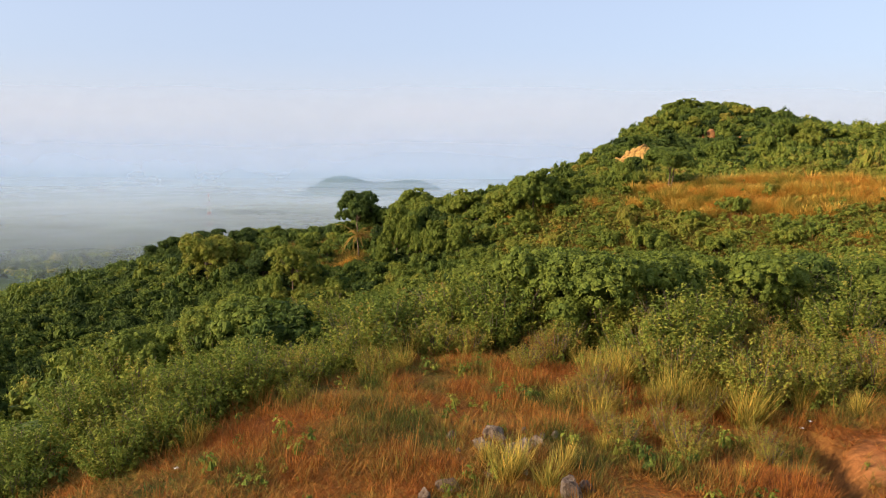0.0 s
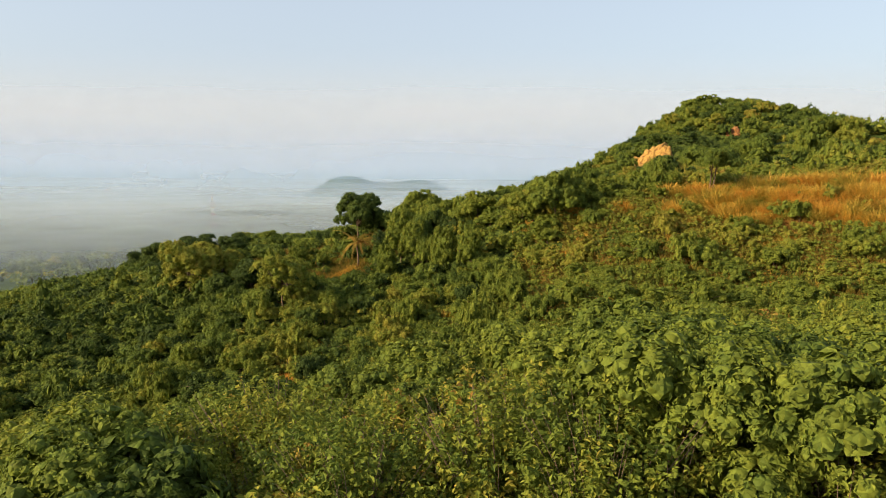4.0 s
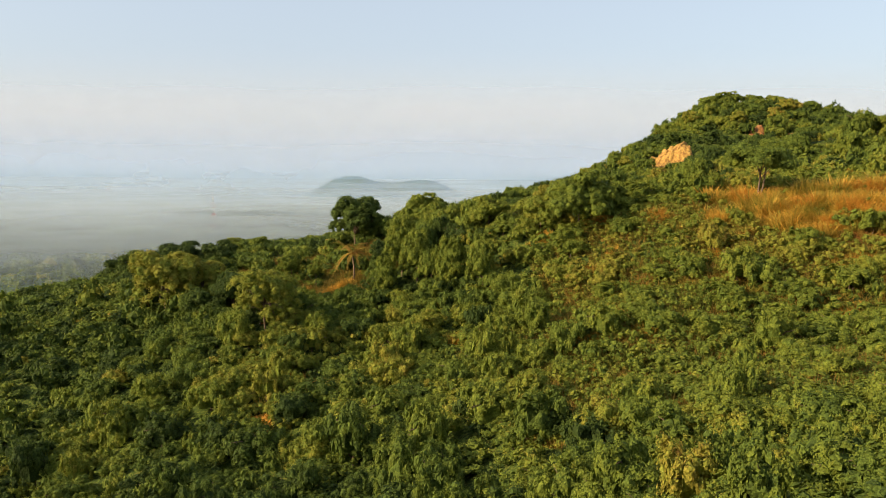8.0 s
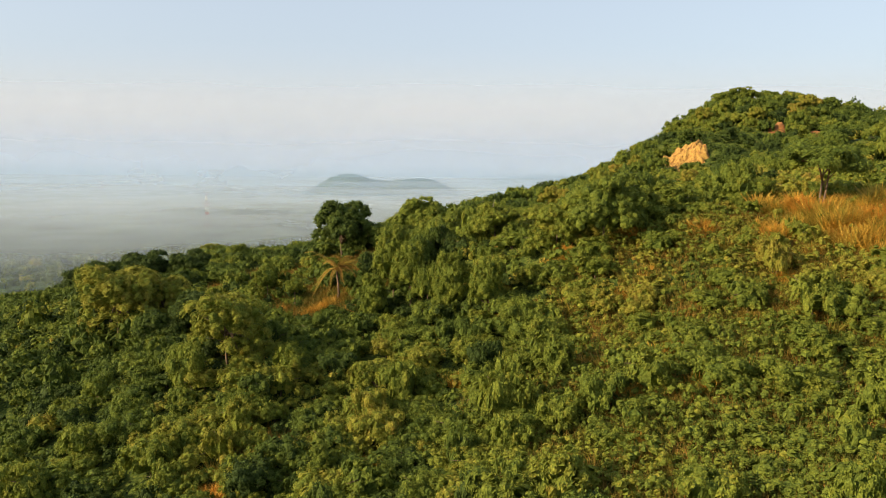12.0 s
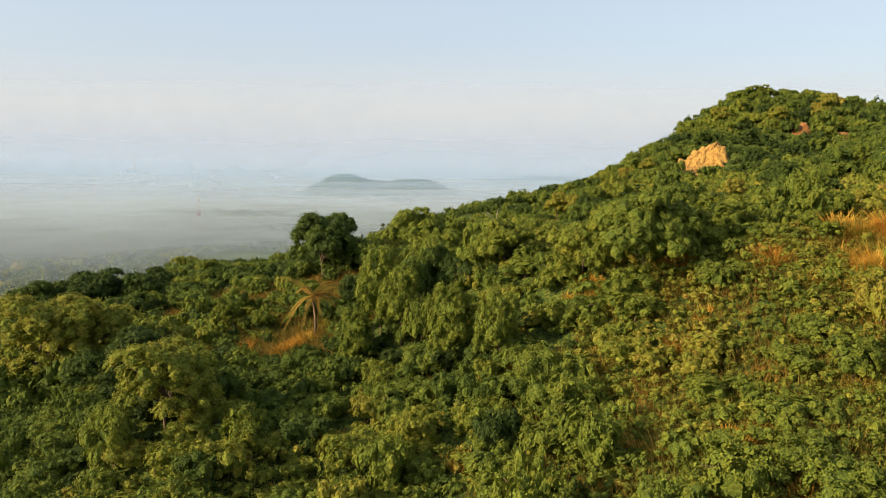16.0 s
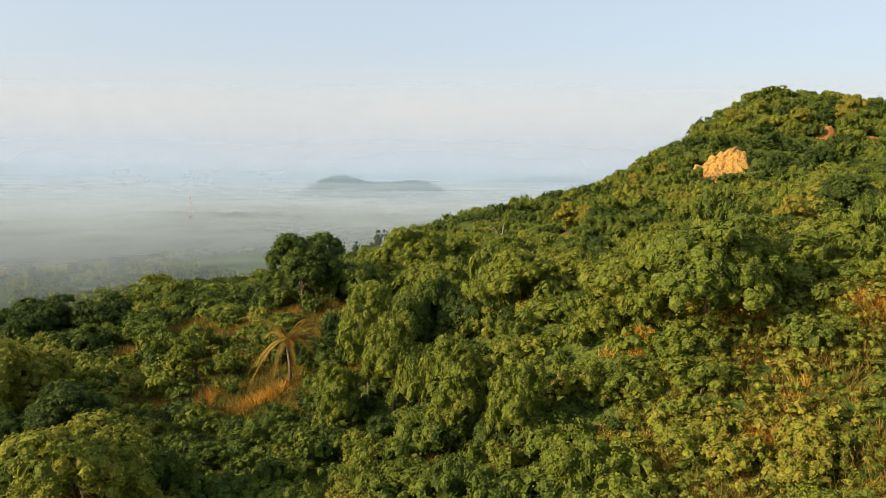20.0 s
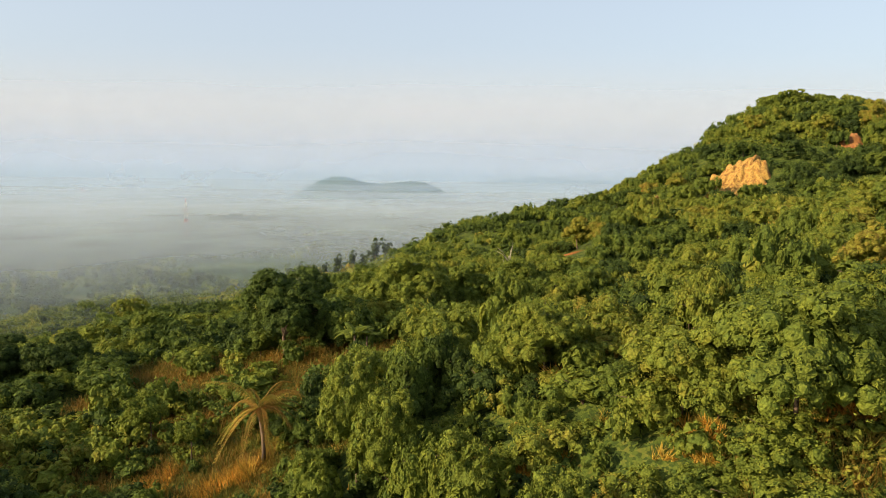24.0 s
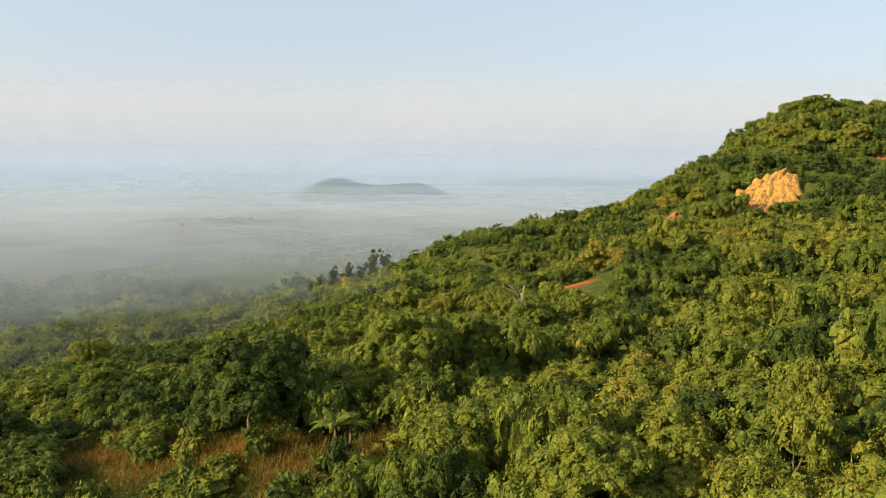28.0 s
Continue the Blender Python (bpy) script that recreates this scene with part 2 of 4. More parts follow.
def line_distance(x, y, line):
    best = np.full_like(x, 1e9, dtype=float)
    for (ax, ay), (bx, by) in zip(line, line[1:]):
        u = np.clip(((x - ax) * (bx - ax) + (y - ay) * (by - ay)) / ((bx - ax) ** 2 + (by - ay) ** 2), 0, 1)
        best = np.minimum(best, np.hypot(x - ax - u * (bx - ax), y - ay - u * (by - ay)))
    return best


def height(x, y):
    x, y = np.atleast_1d(np.asarray(x, float)), np.atleast_1d(np.asarray(y, float))
    hill = np.einsum("ni,nj,ij->n", spline_weights(YS, y), spline_weights(XS, x), SECTIONS)
    out = np.hypot(np.maximum(0, np.maximum(XS[0] - x, x - XS[-1])), np.maximum(0, np.maximum(YS[0] - y, y - YS[-1])))
    away = np.hypot(x, y)
    floor = 6 - 0.021 * np.maximum(0, away - 500) + ripple(x, y, 260) * 2.5
    for cx, cy, h, rx, ry in FAR_HILLS:
        floor = floor + h * bump_at(x, y, cx, cy, rx, ry)
    z = hill + (floor - hill) * smooth(0, 190, out)
    near = 1 - smooth(0, 60, out)
    z = z + near * (ripple(x, y, 23) * 0.5 + ripple(y, x, 7.0) * 0.10)
    return z - 1.0 * np.exp(-(line_distance(x, y, GULLY) / 0.36) ** 2)


def lay(x, y, lift=0.0):
    return float(height(x, y)[0]) + lift


# bare and dry places: x, y, half widths
DRY = [(2, 13, 9, 8), (-3, 18, 6, 5), (1, 20, 5, 5), (9, 16, 6, 5),
       (-19, 115, 4, 1.8), (4.6, 99, 4, 1.4), (11.3, 92, 4, 1.4), (-21, 157, 4, 2.2), (-40, 187, 5, 4), (21, 252, 6, 4), (-30, 168, 5, 2.0)]
GOLDEN = [(38.5, 132.5, 5, 6), (46, 128, 6.5, 7), (53, 123.5, 6.5, 7), (60, 120.5, 6.5, 7), (67, 117.5, 6.5, 7)]
SPARSE = [(19.5, 126, 2.5, 1.8), (27, 119, 2, 3), (23, 113, 2, 1.8), (31, 112, 1.8, 2.4), (36, 119, 5, 5), (-19, 158, 4, 3)]
SOIL = [(12.2, 15.6, 2.3, 3.0), (-16.7, 172, 2.6, 2.0), (-23, 180, 2.2, 1.4), (-40.5, 185.5, 2.8, 2.0), (21, 253, 5, 2.4), (56, 306, 4.5, 4.0), (75, 244, 2.5, 5), (-98, 395, 7, 4)]


def cover(x, y, places):
    return np.clip(sum(bump_at(x, y, *p) for p in places) * 1.25, 0, 1)


def steps(stops):
    """Coordinates with a spacing that changes from stretch to stretch: (from, to, spacing)."""
    out = []
    for a, b, s in stops:
        out.extend(np.linspace(a, b, max(2, int(round((b - a) / s)) + 1))[:-1])
    return np.array(out + [stops[-1][1]])


def grid_mesh(name, gx, gy, z, mat, values):
    nx, ny = len(gx), len(gy)
    co = np.stack([np.tile(gx, ny), np.repeat(gy, nx), z], 1)
    i = (np.arange(ny - 1)[:, None] * nx + np.arange(nx - 1)[None, :]).ravel()
    quads = np.stack([i, i + 1, i + 1 + nx, i + nx], 1)
    me = bpy.data.meshes.new(name)
    me.vertices.add(len(co))
    me.vertices.foreach_set("co", co.ravel())
    me.loops.add(quads.size)
    me.loops.foreach_set("vertex_index", quads.ravel())
    me.polygons.add(len(quads))
    me.polygons.foreach_set("loop_start", np.arange(len(quads)) * 4)
    me.polygons.foreach_set("loop_total", np.full(len(quads), 4))
    me.polygons.foreach_set("use_smooth", np.ones(len(quads), bool))
    for key, v in values.items():
        me.attributes.new(key, "FLOAT", "POINT").data.foreach_set("value", v.astype(np.float32))
    me.update()
    me.validate()
    me.materials.append(mat)
    return new(name, me)


gx = steps([(-4800, -1200, 120), (-1200, -300, 30), (-300, -100, 8), (-100, -14, 2.6), (-14, 14, 0.4), (14, 120, 2.6), (120, 300, 8), (300, 1200, 40), (1200, 4800, 150)])
gy = steps([(-1500, -100, 120), (-100, 4, 6), (4, 34, 0.4), (34, 270, 2.6), (270, 520, 7), (520, 1500, 24), (1500, 4900, 70)])
mx, my = np.tile(gx, len(gy)), np.repeat(gy, len(gx))
ground = tagged(grid_mesh("ground", gx, gy, height(mx, my), ground_material(),
                          {"dry": cover(mx, my, DRY + GOLDEN), "soil": cover(mx, my, SOIL), "plain": smooth(330, 620, np.hypot(mx, my))}),
                "hilly ground of red earth, dry grass and green growth", "ground", kind="structure")


# ---- plants ----
def unit(v):
    return v / np.maximum(np.linalg.norm(v, axis=1, keepdims=True), 1e-9)


def leaves_of(rng, centres, normals, length, width, fold=0.25, droop=0.0):
    """Leaf blades as folded diamonds: vertices (n, 4, 3)."""
    n = len(centres)
    t = unit(np.cross(normals, rng.normal(size=(n, 3))))
    t[:, 2] -= droop
    t = unit(t)
    b = unit(np.cross(normals, t))
    l = (length * rng.uniform(0.65, 1.3, n))[:, None]
    w = (width * rng.uniform(0.65, 1.3, n))[:, None]
    lift = normals * w * fold
    return np.stack([centres - t * l * 0.5, centres + b * w * 0.5 + lift, centres + t * l * 0.5, centres - b * w * 0.5 + lift], 1)


def blob_points(rng, n, blobs, top=-0.35):
    """Points over the outside of several rounded masses (x, y, z, radius, flatness), with their outward ways."""
    blobs = np.array(blobs, float)
    k = rng.choice(len(blobs), n, p=blobs[:, 3] ** 2 / (blobs[:, 3] ** 2).sum())
    d = unit(rng.normal(size=(n, 3)))
    d[:, 2] = np.where(d[:, 2] < top, -d[:, 2], d[:, 2])
    r = blobs[k, 3] * rng.uniform(0.85, 1.08, n)
    c = blobs[k, :3] + d * r[:, None] * np.stack([np.ones(n), np.ones(n), blobs[k, 4]], 1)
    return c, d


def hull_of(rng, blobs, around, up, shrink=0.72, low=-0.5):
    """The closed leafy mass behind the outer leaves: triangles over the blobs' common outline."""
    blobs = np.array(blobs, float)
    centre = np.array([0, 0, (blobs[:, 2] * blobs[:, 3]).sum() / blobs[:, 3].sum()])
    el = np.linspace(math.asin(low), 1.5, up + 1)
    az = np.linspace(0, 6.283, around + 1)
    e, a = np.meshgrid(el, az[:-1], indexing="ij")
    d = np.stack([np.cos(e) * np.cos(a), np.cos(e) * np.sin(a), np.sin(e)], -1).reshape(-1, 3)
    reach = np.full(len(d), 0.15)
    for bx, by, bz, r, flat in blobs:
        squeeze = np.array([1, 1, 1 / flat])
        o, w = (centre - (bx, by, bz)) * squeeze, d * squeeze
        qa, qb, qc = (w * w).sum(1), (w @ o), o @ o - r * r
        disc = qb * qb - qa * qc
        reach = np.maximum(reach, np.where(disc > 0, (-qb + np.sqrt(np.maximum(disc, 0))) / qa, 0))
    v = (centre + d * (reach * shrink * rng.uniform(0.92, 1.08, len(d)))[:, None]).reshape(up + 1, around, 3)
    nxt = np.roll(v, -1, axis=1)
    return np.concatenate([np.stack([v[:-1], nxt[:-1], nxt[1:]], 2).reshape(-1, 3, 3), np.stack([v[:-1], nxt[1:], v[1:]], 2).reshape(-1, 3, 3)])


def domes(rng, centres, axes, radii, sides=6, rings=(0.9, 1.65)):
    """Closed leafy caps, one for each bunch of leaves: triangles."""
    n = len(centres)
    t = unit(np.cross(axes, rng.normal(size=(n, 3))))
    b = np.cross(axes, t)
    levels = [np.repeat((centres + axes * radii[:, None])[:, None], sides, 1)]
    for polar in rings:
        a = np.arange(sides) * 6.2832 / sides + rng.uniform(0, 6.28, (n, 1))
        way = axes[:, None] * math.cos(polar) + (t[:, None] * np.cos(a)[..., None] + b[:, None] * np.sin(a)[..., None]) * math.sin(polar)
        levels.append(centres[:, None] + way * (radii[:, None] * rng.uniform(0.82, 1.12, (n, sides)))[..., None])
    nxt = [np.roll(v, -1, axis=1) for v in levels]
    out = [np.stack([levels[0], levels[1], nxt[1]], 2)]
    for i in range(1, len(levels) - 1):
        out += [np.stack([levels[i], levels[i + 1], nxt[i + 1]], 2), np.stack([levels[i], nxt[i + 1], nxt[i]], 2)]
    return np.concatenate([o.reshape(-1, 3, 3) for o in out]), np.concatenate([np.repeat(np.arange(n), sides) for o in out])


def bunches(rng, blobs, lobes, per, size, leaf, width, up=0.35, loose=0.35, droop=0.0, sides=6, rings=(0.9, 1.65), core=0.74, low=-0.25):
    """A crown of rounded leaf bunches over the outside of several masses: leaf diamonds, caps, and the bunch of each."""
    c, d = blob_points(rng, lobes * 6, blobs, low)
    b = np.array(blobs, float)
    rel = (c[:, None] - b[None, :, :3]) / (b[None, :, 3:4] * np.stack([np.ones(len(b)), np.ones(len(b)), b[:, 4]], 1)[None])
    ok = ~((np.linalg.norm(rel, axis=2) < 0.80).any(1))
    c, d = c[ok], d[ok]
    kept = []
    for i in range(len(c)):
        if len(kept) >= lobes:
            break
        if not kept or np.min(((c[kept] - c[i]) ** 2).sum(1)) > (size * 0.85) ** 2:
            kept.append(i)
    c, d = c[kept], d[kept]
    n = len(c)
    axis = unit(d + np.array([0, 0, up]) + rng.normal(size=(n, 3)) * 0.15)
    rad = size * rng.uniform(0.62, 1.4, n)
    k = np.repeat(np.arange(n), per)
    w = unit(rng.normal(size=(n * per, 3)))
    dot = (w * axis[k]).sum(1)
    w = np.where((dot < -0.12)[:, None], w - 2 * dot[:, None] * axis[k], w)
    base = c - axis * rad[:, None] * 0.4
    pos = base[k] + w * (rad[k] * rng.uniform(0.78, 1.12, len(k)))[:, None]
    quads = leaves_of(rng, pos, unit(w + axis[k] * 0.35 + rng.normal(size=w.shape) * loose), leaf, leaf * width, 0.22, droop)
    caps, cap_of = domes(rng, base, axis, rad * core, sides, rings)
    return quads, k, caps, cap_of, n


def halves(quads):
    """Diamond leaves cut along the midrib into two triangles each."""
    return np.concatenate([quads[:, [0, 1, 2]], quads[:, [0, 2, 3]]])


def mesh_of(name, polys, mat, tints=None):
    """One mesh from an array of polygons (n, corners, 3)."""
    polys = np.asarray(polys, np.float32)
    n, c = polys.shape[:2]
    me = bpy.data.meshes.new(name)
    me.vertices.add(n * c)
    me.vertices.foreach_set("co", polys.ravel())
    me.loops.add(n * c)
    me.loops.foreach_set("vertex_index", np.arange(n * c, dtype=np.int32))
    me.polygons.add(n)
    me.polygons.foreach_set("loop_start", np.arange(n, dtype=np.int32) * c)
    me.polygons.foreach_set("loop_total", np.full(n, c, np.int32))
    if tints is not None:
        me.attributes.new("tint", "FLOAT", "POINT").data.foreach_set("value", np.repeat(np.broadcast_to(np.asarray(tints, np.float32), n), c))
    me.update()
    me.materials.append(mat)
    return me


def tube(bm, points, radii, sides=6):
    """A tapering limb along points."""
    rings = []
    points = [Vector(p) for p in points]
    for i, (p, r) in enumerate(zip(points, radii)):
        way = (points[min(i + 1, len(points) - 1)] - points[max(i - 1, 0)]).normalized()
        q = way.to_track_quat("Z", "Y")
        rings.append([bm.verts.new(p + q @ Vector((math.cos(a) * r, math.sin(a) * r, 0))) for a in [6.28318 * k / sides for k in range(sides)]])
    for a, b in zip(rings, rings[1:]):
        for k in range(sides):
            bm.faces.new((a[k], a[(k + 1) % sides], b[(k + 1) % sides], b[k]))
    bm.faces.new(rings[0][::-1])
    bm.faces.new(rings[-1])


def part(name, bm, mat, parent, label=""):
    me = bpy.data.meshes.new(name)
    bm.to_mesh(me)
    bm.free()
    for f in me.polygons:
        f.use_smooth = True
    me.materials.append(mat)
    ob = new(name, me)
    ob.parent = parent
    return tagged(ob, label)


def mesh_part(name, me, parent, label=""):
    ob = new(name, me)
    ob.parent = parent
    return tagged(ob, label)


def limbs(bm, rng, base, top, r0, crown, count, sides=6):
    """A trunk from base to top and limbs out to places in the crown."""
    base, top = Vector(base), Vector(top)
    bend = Vector((rng.uniform(-0.2, 0.2), rng.uniform(-0.2, 0.2), 0)) * (top - base).length * 0.4
    trunk = [base.lerp(top, u) + bend * math.sin(u * 3.1) for u in (0, 0.2, 0.45, 0.7, 1)]
    tube(bm, trunk, [r0 * 1.35, r0, r0 * 0.85, r0 * 0.7, r0 * 0.45], sides)
    for k in range(count):
        u = rng.uniform(0.45, 1.0)
        start = base.lerp(top, u) + bend * math.sin(u * 3.1)
        end = Vector(crown[rng.randint(len(crown))][:3]) + Vector(rng.normal(size=3) * 0.15)
        mid = start.lerp(end, 0.5) + Vector((0, 0, 0.12 * (end - start).length))
        tube(bm, [start, mid, end], [r0 * 0.5, r0 * 0.33, r0 * 0.1], max(4, sides - 2))


def crown_blobs(rng, radius, tall, base_z, count, flat=0.75):
    """Rounded masses that make up a crown with an uneven outline."""
    out = [(0, 0, base_z + tall * 0.5, radius * 0.62, flat)]
    for k in range(count):
        a, u = rng.uniform(0, 6.283), rng.uniform(0, 1)
        r = radius * (0.42 + 0.45 * math.sqrt(rng.uniform())) * (1 - 0.35 * u)
        out.append((math.cos(a) * r, math.sin(a) * r, base_z + tall * (0.2 + 0.65 * u), radius * rng.uniform(0.26, 0.46), flat))
    return out


def make_tree(name, label, seed, tall, radius, bare, tint, count, leaf, masses=9, flat=0.72, trunk=0.16, bark=None, droop=0.0, category="tree", width=0.55, stems=1, up=0.4, solid=0.7, lobe=0.0, per=26):
    """A tree or tall shrub at the origin: trunk with limbs, crown of single leaves."""
    rng = np.random.RandomState(seed)
    thing = tagged(new(name), label, category)
    blobs = crown_blobs(rng, radius, tall - bare, bare, masses, flat)
    for k in range(stems):
        bm = bmesh.new()
        a = rng.uniform(0, 6.28)
        s = 0.0 if stems == 1 else radius * 0.15
        limbs(bm, rng, (math.cos(a) * s, math.sin(a) * s, -0.5), (math.cos(a) * s * 3, math.sin(a) * s * 3, bare + (tall - bare) * 0.55), trunk, blobs, max(3, masses // stems))
        part("trunk" if stems == 1 else "stem", bm, bark or BARK, thing)
    lobe = lobe or max(0.30, radius * 0.17)
    quads, k, caps, cap_of, n = bunches(rng, blobs, count // per, per, lobe, leaf, width, up, 0.4, droop)
    own = tint + rng.normal(size=n) * 0.05 + 0.05 * rng.uniform(-1, 1)
    tints = own[k] + 0.10 * (rng.uniform(size=len(k)) - 0.5)
    # hull and bunch caps take lower tints: the crown's inner shade as colour
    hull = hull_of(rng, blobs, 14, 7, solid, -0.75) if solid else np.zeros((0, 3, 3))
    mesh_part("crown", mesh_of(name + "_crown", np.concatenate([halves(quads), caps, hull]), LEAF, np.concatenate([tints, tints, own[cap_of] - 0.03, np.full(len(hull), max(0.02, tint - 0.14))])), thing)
    return thing


def put(thing, x, y, turn=0.0, size=1.0, sink=0.1, first=False, squash=1.0):
    """Stands a thing on the ground; the first goes itself, later ones are copies."""
    m = Matrix.LocRotScale((x, y, lay(x, y, -sink)), Euler((0, 0, turn)), (size, size, size * squash))
    if first:
        thing.matrix_basis = m
        return thing
    ob = copy_thing(thing, Matrix.Identity(4))
    ob.matrix_basis = m
    return ob


class Kind:
    """A plant that is built once and then copied; the built one takes the first place."""
    def __init__(self, thing):
        self.thing, self.used = thing, False

    def put(self, x, y, turn=0.0, size=1.0, sink=0.1, squash=1.0):
        ob = put(self.thing, x, y, turn, size, sink, not self.used, squash)
        self.used = True
        return ob


def shaded(ob, shift):
    """Shifts a plant's tint: below 0 greener and darker, above 0 yellower."""
    for child in ob.children:
        child.color = (1 + float(shift), 1, 1, 1)


TAKEN = []     # stands of single trees, kept clear of thicket: x, y, radius


def stand(kind, x, y, size=1.0, turn=None, clear=0.0, squash=1.0, sink=0.1):
    TAKEN.append((x, y, clear))
    return kind.put(x, y, (x * 1.7 + y * 0.9) % 6.28 if turn is None else turn, size, sink, squash)


def tuft(seed, blades, tall, lean, width):
    """Unit grass tuft of thin blades (triangles)."""
    rng = np.random.RandomState(seed)
    a, r = rng.uniform(0, 6.283, blades), rng.uniform(0, 0.16, blades)
    base = np.stack([np.cos(a) * r, np.sin(a) * r, np.full(blades, -0.04)], 1)
    b = rng.uniform(0, 6.283, blades)
    tip = base + np.stack([np.cos(b) * lean * rng.uniform(0.2, 1, blades), np.sin(b) * lean * rng.uniform(0.2, 1, blades), tall * rng.uniform(0.55, 1.1, blades)], 1)
    side = np.stack([np.cos(b + 1.57), np.sin(b + 1.57), np.zeros(blades)], 1) * width
    return np.stack([base - side, base + side, tip], 1)


# ---- single trees and shrubs on the hillside ----
big_dark = Kind(make_tree("broadleaf_tree", "dense dark green broadleaved tree with a rounded crown", 1, 10.5, 5.6, 1.4, 0.13, 7800, 0.27, 26, 0.72, 0.24, width=0.65, solid=0.66, lobe=0.72))
round_green = Kind(make_tree("broadleaf_tree", "green broadleaved tree with a forked brown trunk", 2, 7.5, 4.0, 1.0, 0.50, 5200, 0.20, 18, 0.78, 0.11, lobe=0.55))
yellow_tree = Kind(make_tree("yellow_green_tree", "yellow-green tree with an open layered crown", 3, 8.4, 4.2, 0.6, 0.60, 5200, 0.26, 30, 0.55, 0.13, width=0.5, solid=0.40, lobe=0.55))
flower_tree = Kind(make_tree("flowering_tree", "pale yellow flowering tree with a rounded crown", 4, 6.5, 3.2, 1.5, 0.70, 3400, 0.17, 12, 0.75, 0.14))
small_tree = Kind(make_tree("small_tree", "small green tree with a thin trunk", 5, 5.2, 1.9, 1.5, 0.42, 1500, 0.22, 8, 1.0, 0.08))
umbrella_tree = Kind(make_tree("umbrella_tree", "thinly leaved spreading tree with a pale forked trunk", 6, 8.5, 4.4, 4.2, 0.40, 4600, 0.34, 16, 0.42, 0.15, BARK, solid=0.0, stems=2))
flat_dark = Kind(make_tree("spreading_tree", "dark green spreading tree with a flat crown", 7, 9, 5.6, 1.6, 0.12, 6500, 0.28, 20, 0.42, 0.2, width=0.65, solid=0.66, lobe=0.75))
vine_tree = Kind(make_tree("creeper_covered_tree", "tree overgrown with hanging olive-green creepers", 8, 8.5, 3.1, -0.8, 0.48, 6200, 0.20, 24, 1.3, 0.16, droop=0.8, up=0.1, lobe=0.45))
slim_dark = Kind(make_tree("slim_tree", "slim dark green tree with an upright crown", 9, 11, 2.3, 2.0, 0.06, 900, 0.7, 9, 1.5, 0.2))

for x, y, size in ((-20.9, 178, 0.99), (-60, 181, 0.55), (-37.5, 148, 0.72), (-42.5, 147, 0.55), (44, 168, 0.6)):
    stand(big_dark, x, y, size, clear=1.28 * size)
for x, y, size in ((17.3, 137.5, 1.25), (12, 141.5, 0.9), (21.5, 143, 0.8), (5, 152, 0.85), (-3, 163, 0.9), (-7.2, 190, 1.35), (-1, 200, 1.3), (114, 352, 1.35), (108, 349, 1.15), (120, 354, 1.2), (128, 356, 1.0), (142, 358, 1.1), (158, 362, 1.0), (9, 215, 0.9), (30, 196, 0.85), (38, 176, 0.8), (-48, 205, 0.7), (-75, 212, 0.8)):
    stand(round_green, x, y, size, clear=0.80 * size, sink=0.8 if y > 340 else 0.1)
for x, y, size in ((-27.5, 131, 1.1), (-50.5, 153, 1.45), (-46, 158, 1.0), (-9.5, 124.5, 0.62), (-4.5, 126, 0.55), (-62, 231, 0.8), (8, 178, 0.7)):
    stand(yellow_tree, x, y, size, clear=0.88 * size)
for x, y, size in ((27, 258, 1.1), (30, 250, 0.8), (36, 164, 0.75), (62, 300, 0.9), (92, 322, 1.0), (105, 306, 0.9), (133, 331, 1.1), (120, 310, 0.9), (-24, 330, 1.0)):
    stand(flower_tree, x, y, size, clear=0.72 * size)
for x, y, size in ((-31.5, 164.5, 1.25), (29.2, 107.4, 0.62), (-26, 160.5, 0.9), (4, 112, 0.7), (-12, 108, 0.8), (20, 118, 0.5), (33, 100, 0.55)):
    stand(small_tree, x, y, size, clear=0.48 * size)
for x, y, size in ((41.5, 134.5, 1.0), (109.5, 351, 0.95), (131, 356, 0.7)):
    stand(umbrella_tree, x, y, size, clear=2)
for x, y, size in ((-69, 187, 0.92), (-60.5, 187, 0.85), (-52, 186, 0.75), (-78, 196, 0.8)):
    stand(flat_dark, x, y, size, clear=1.40 * size)
for x, y, size in ((-9.5, 150, 0.95), (-7.0, 146, 0.8), (-1.5, 139, 0.75), (3, 134, 0.7), (-12, 145, 0.6)):
    stand(vine_tree, x, y, size, clear=0.72 * size, squash=1.3)
for x, y, size in ((-36, 440, 1.5), (-41, 444, 1.1), (-47, 440, 1.2), (-54, 442, 1.15), (-61, 446, 0.95), (-31, 443, 1.35), (-66, 448, 0.8)):
    stand(slim_dark, x, y, size, clear=2)

# bare red earth kept open between the shrubs
for x, y, r in ((21, 252, 5), (22, 246, 5), (17, 249, 4), (25.5, 250, 4), (20, 240, 4.5), (20, 234, 4), (54, 300, 4), (52, 296, 4), (53, 304, 3.5), (72, 281, 3), (107, 292, 3.5), (-98, 392, 7), (-16.7, 172.5, 2.2), (-17.5, 168.5, 2.4), (-23, 179.5, 2.0), (-40.5, 186, 2.6), (-40, 182, 2.6), (-36, 178, 2.2), (-18.6, 153.5, 3.0), (-24, 155, 2.6), (-21, 158.5, 3.2), (-28, 157, 2.5)):
    TAKEN.append((x, y, r))

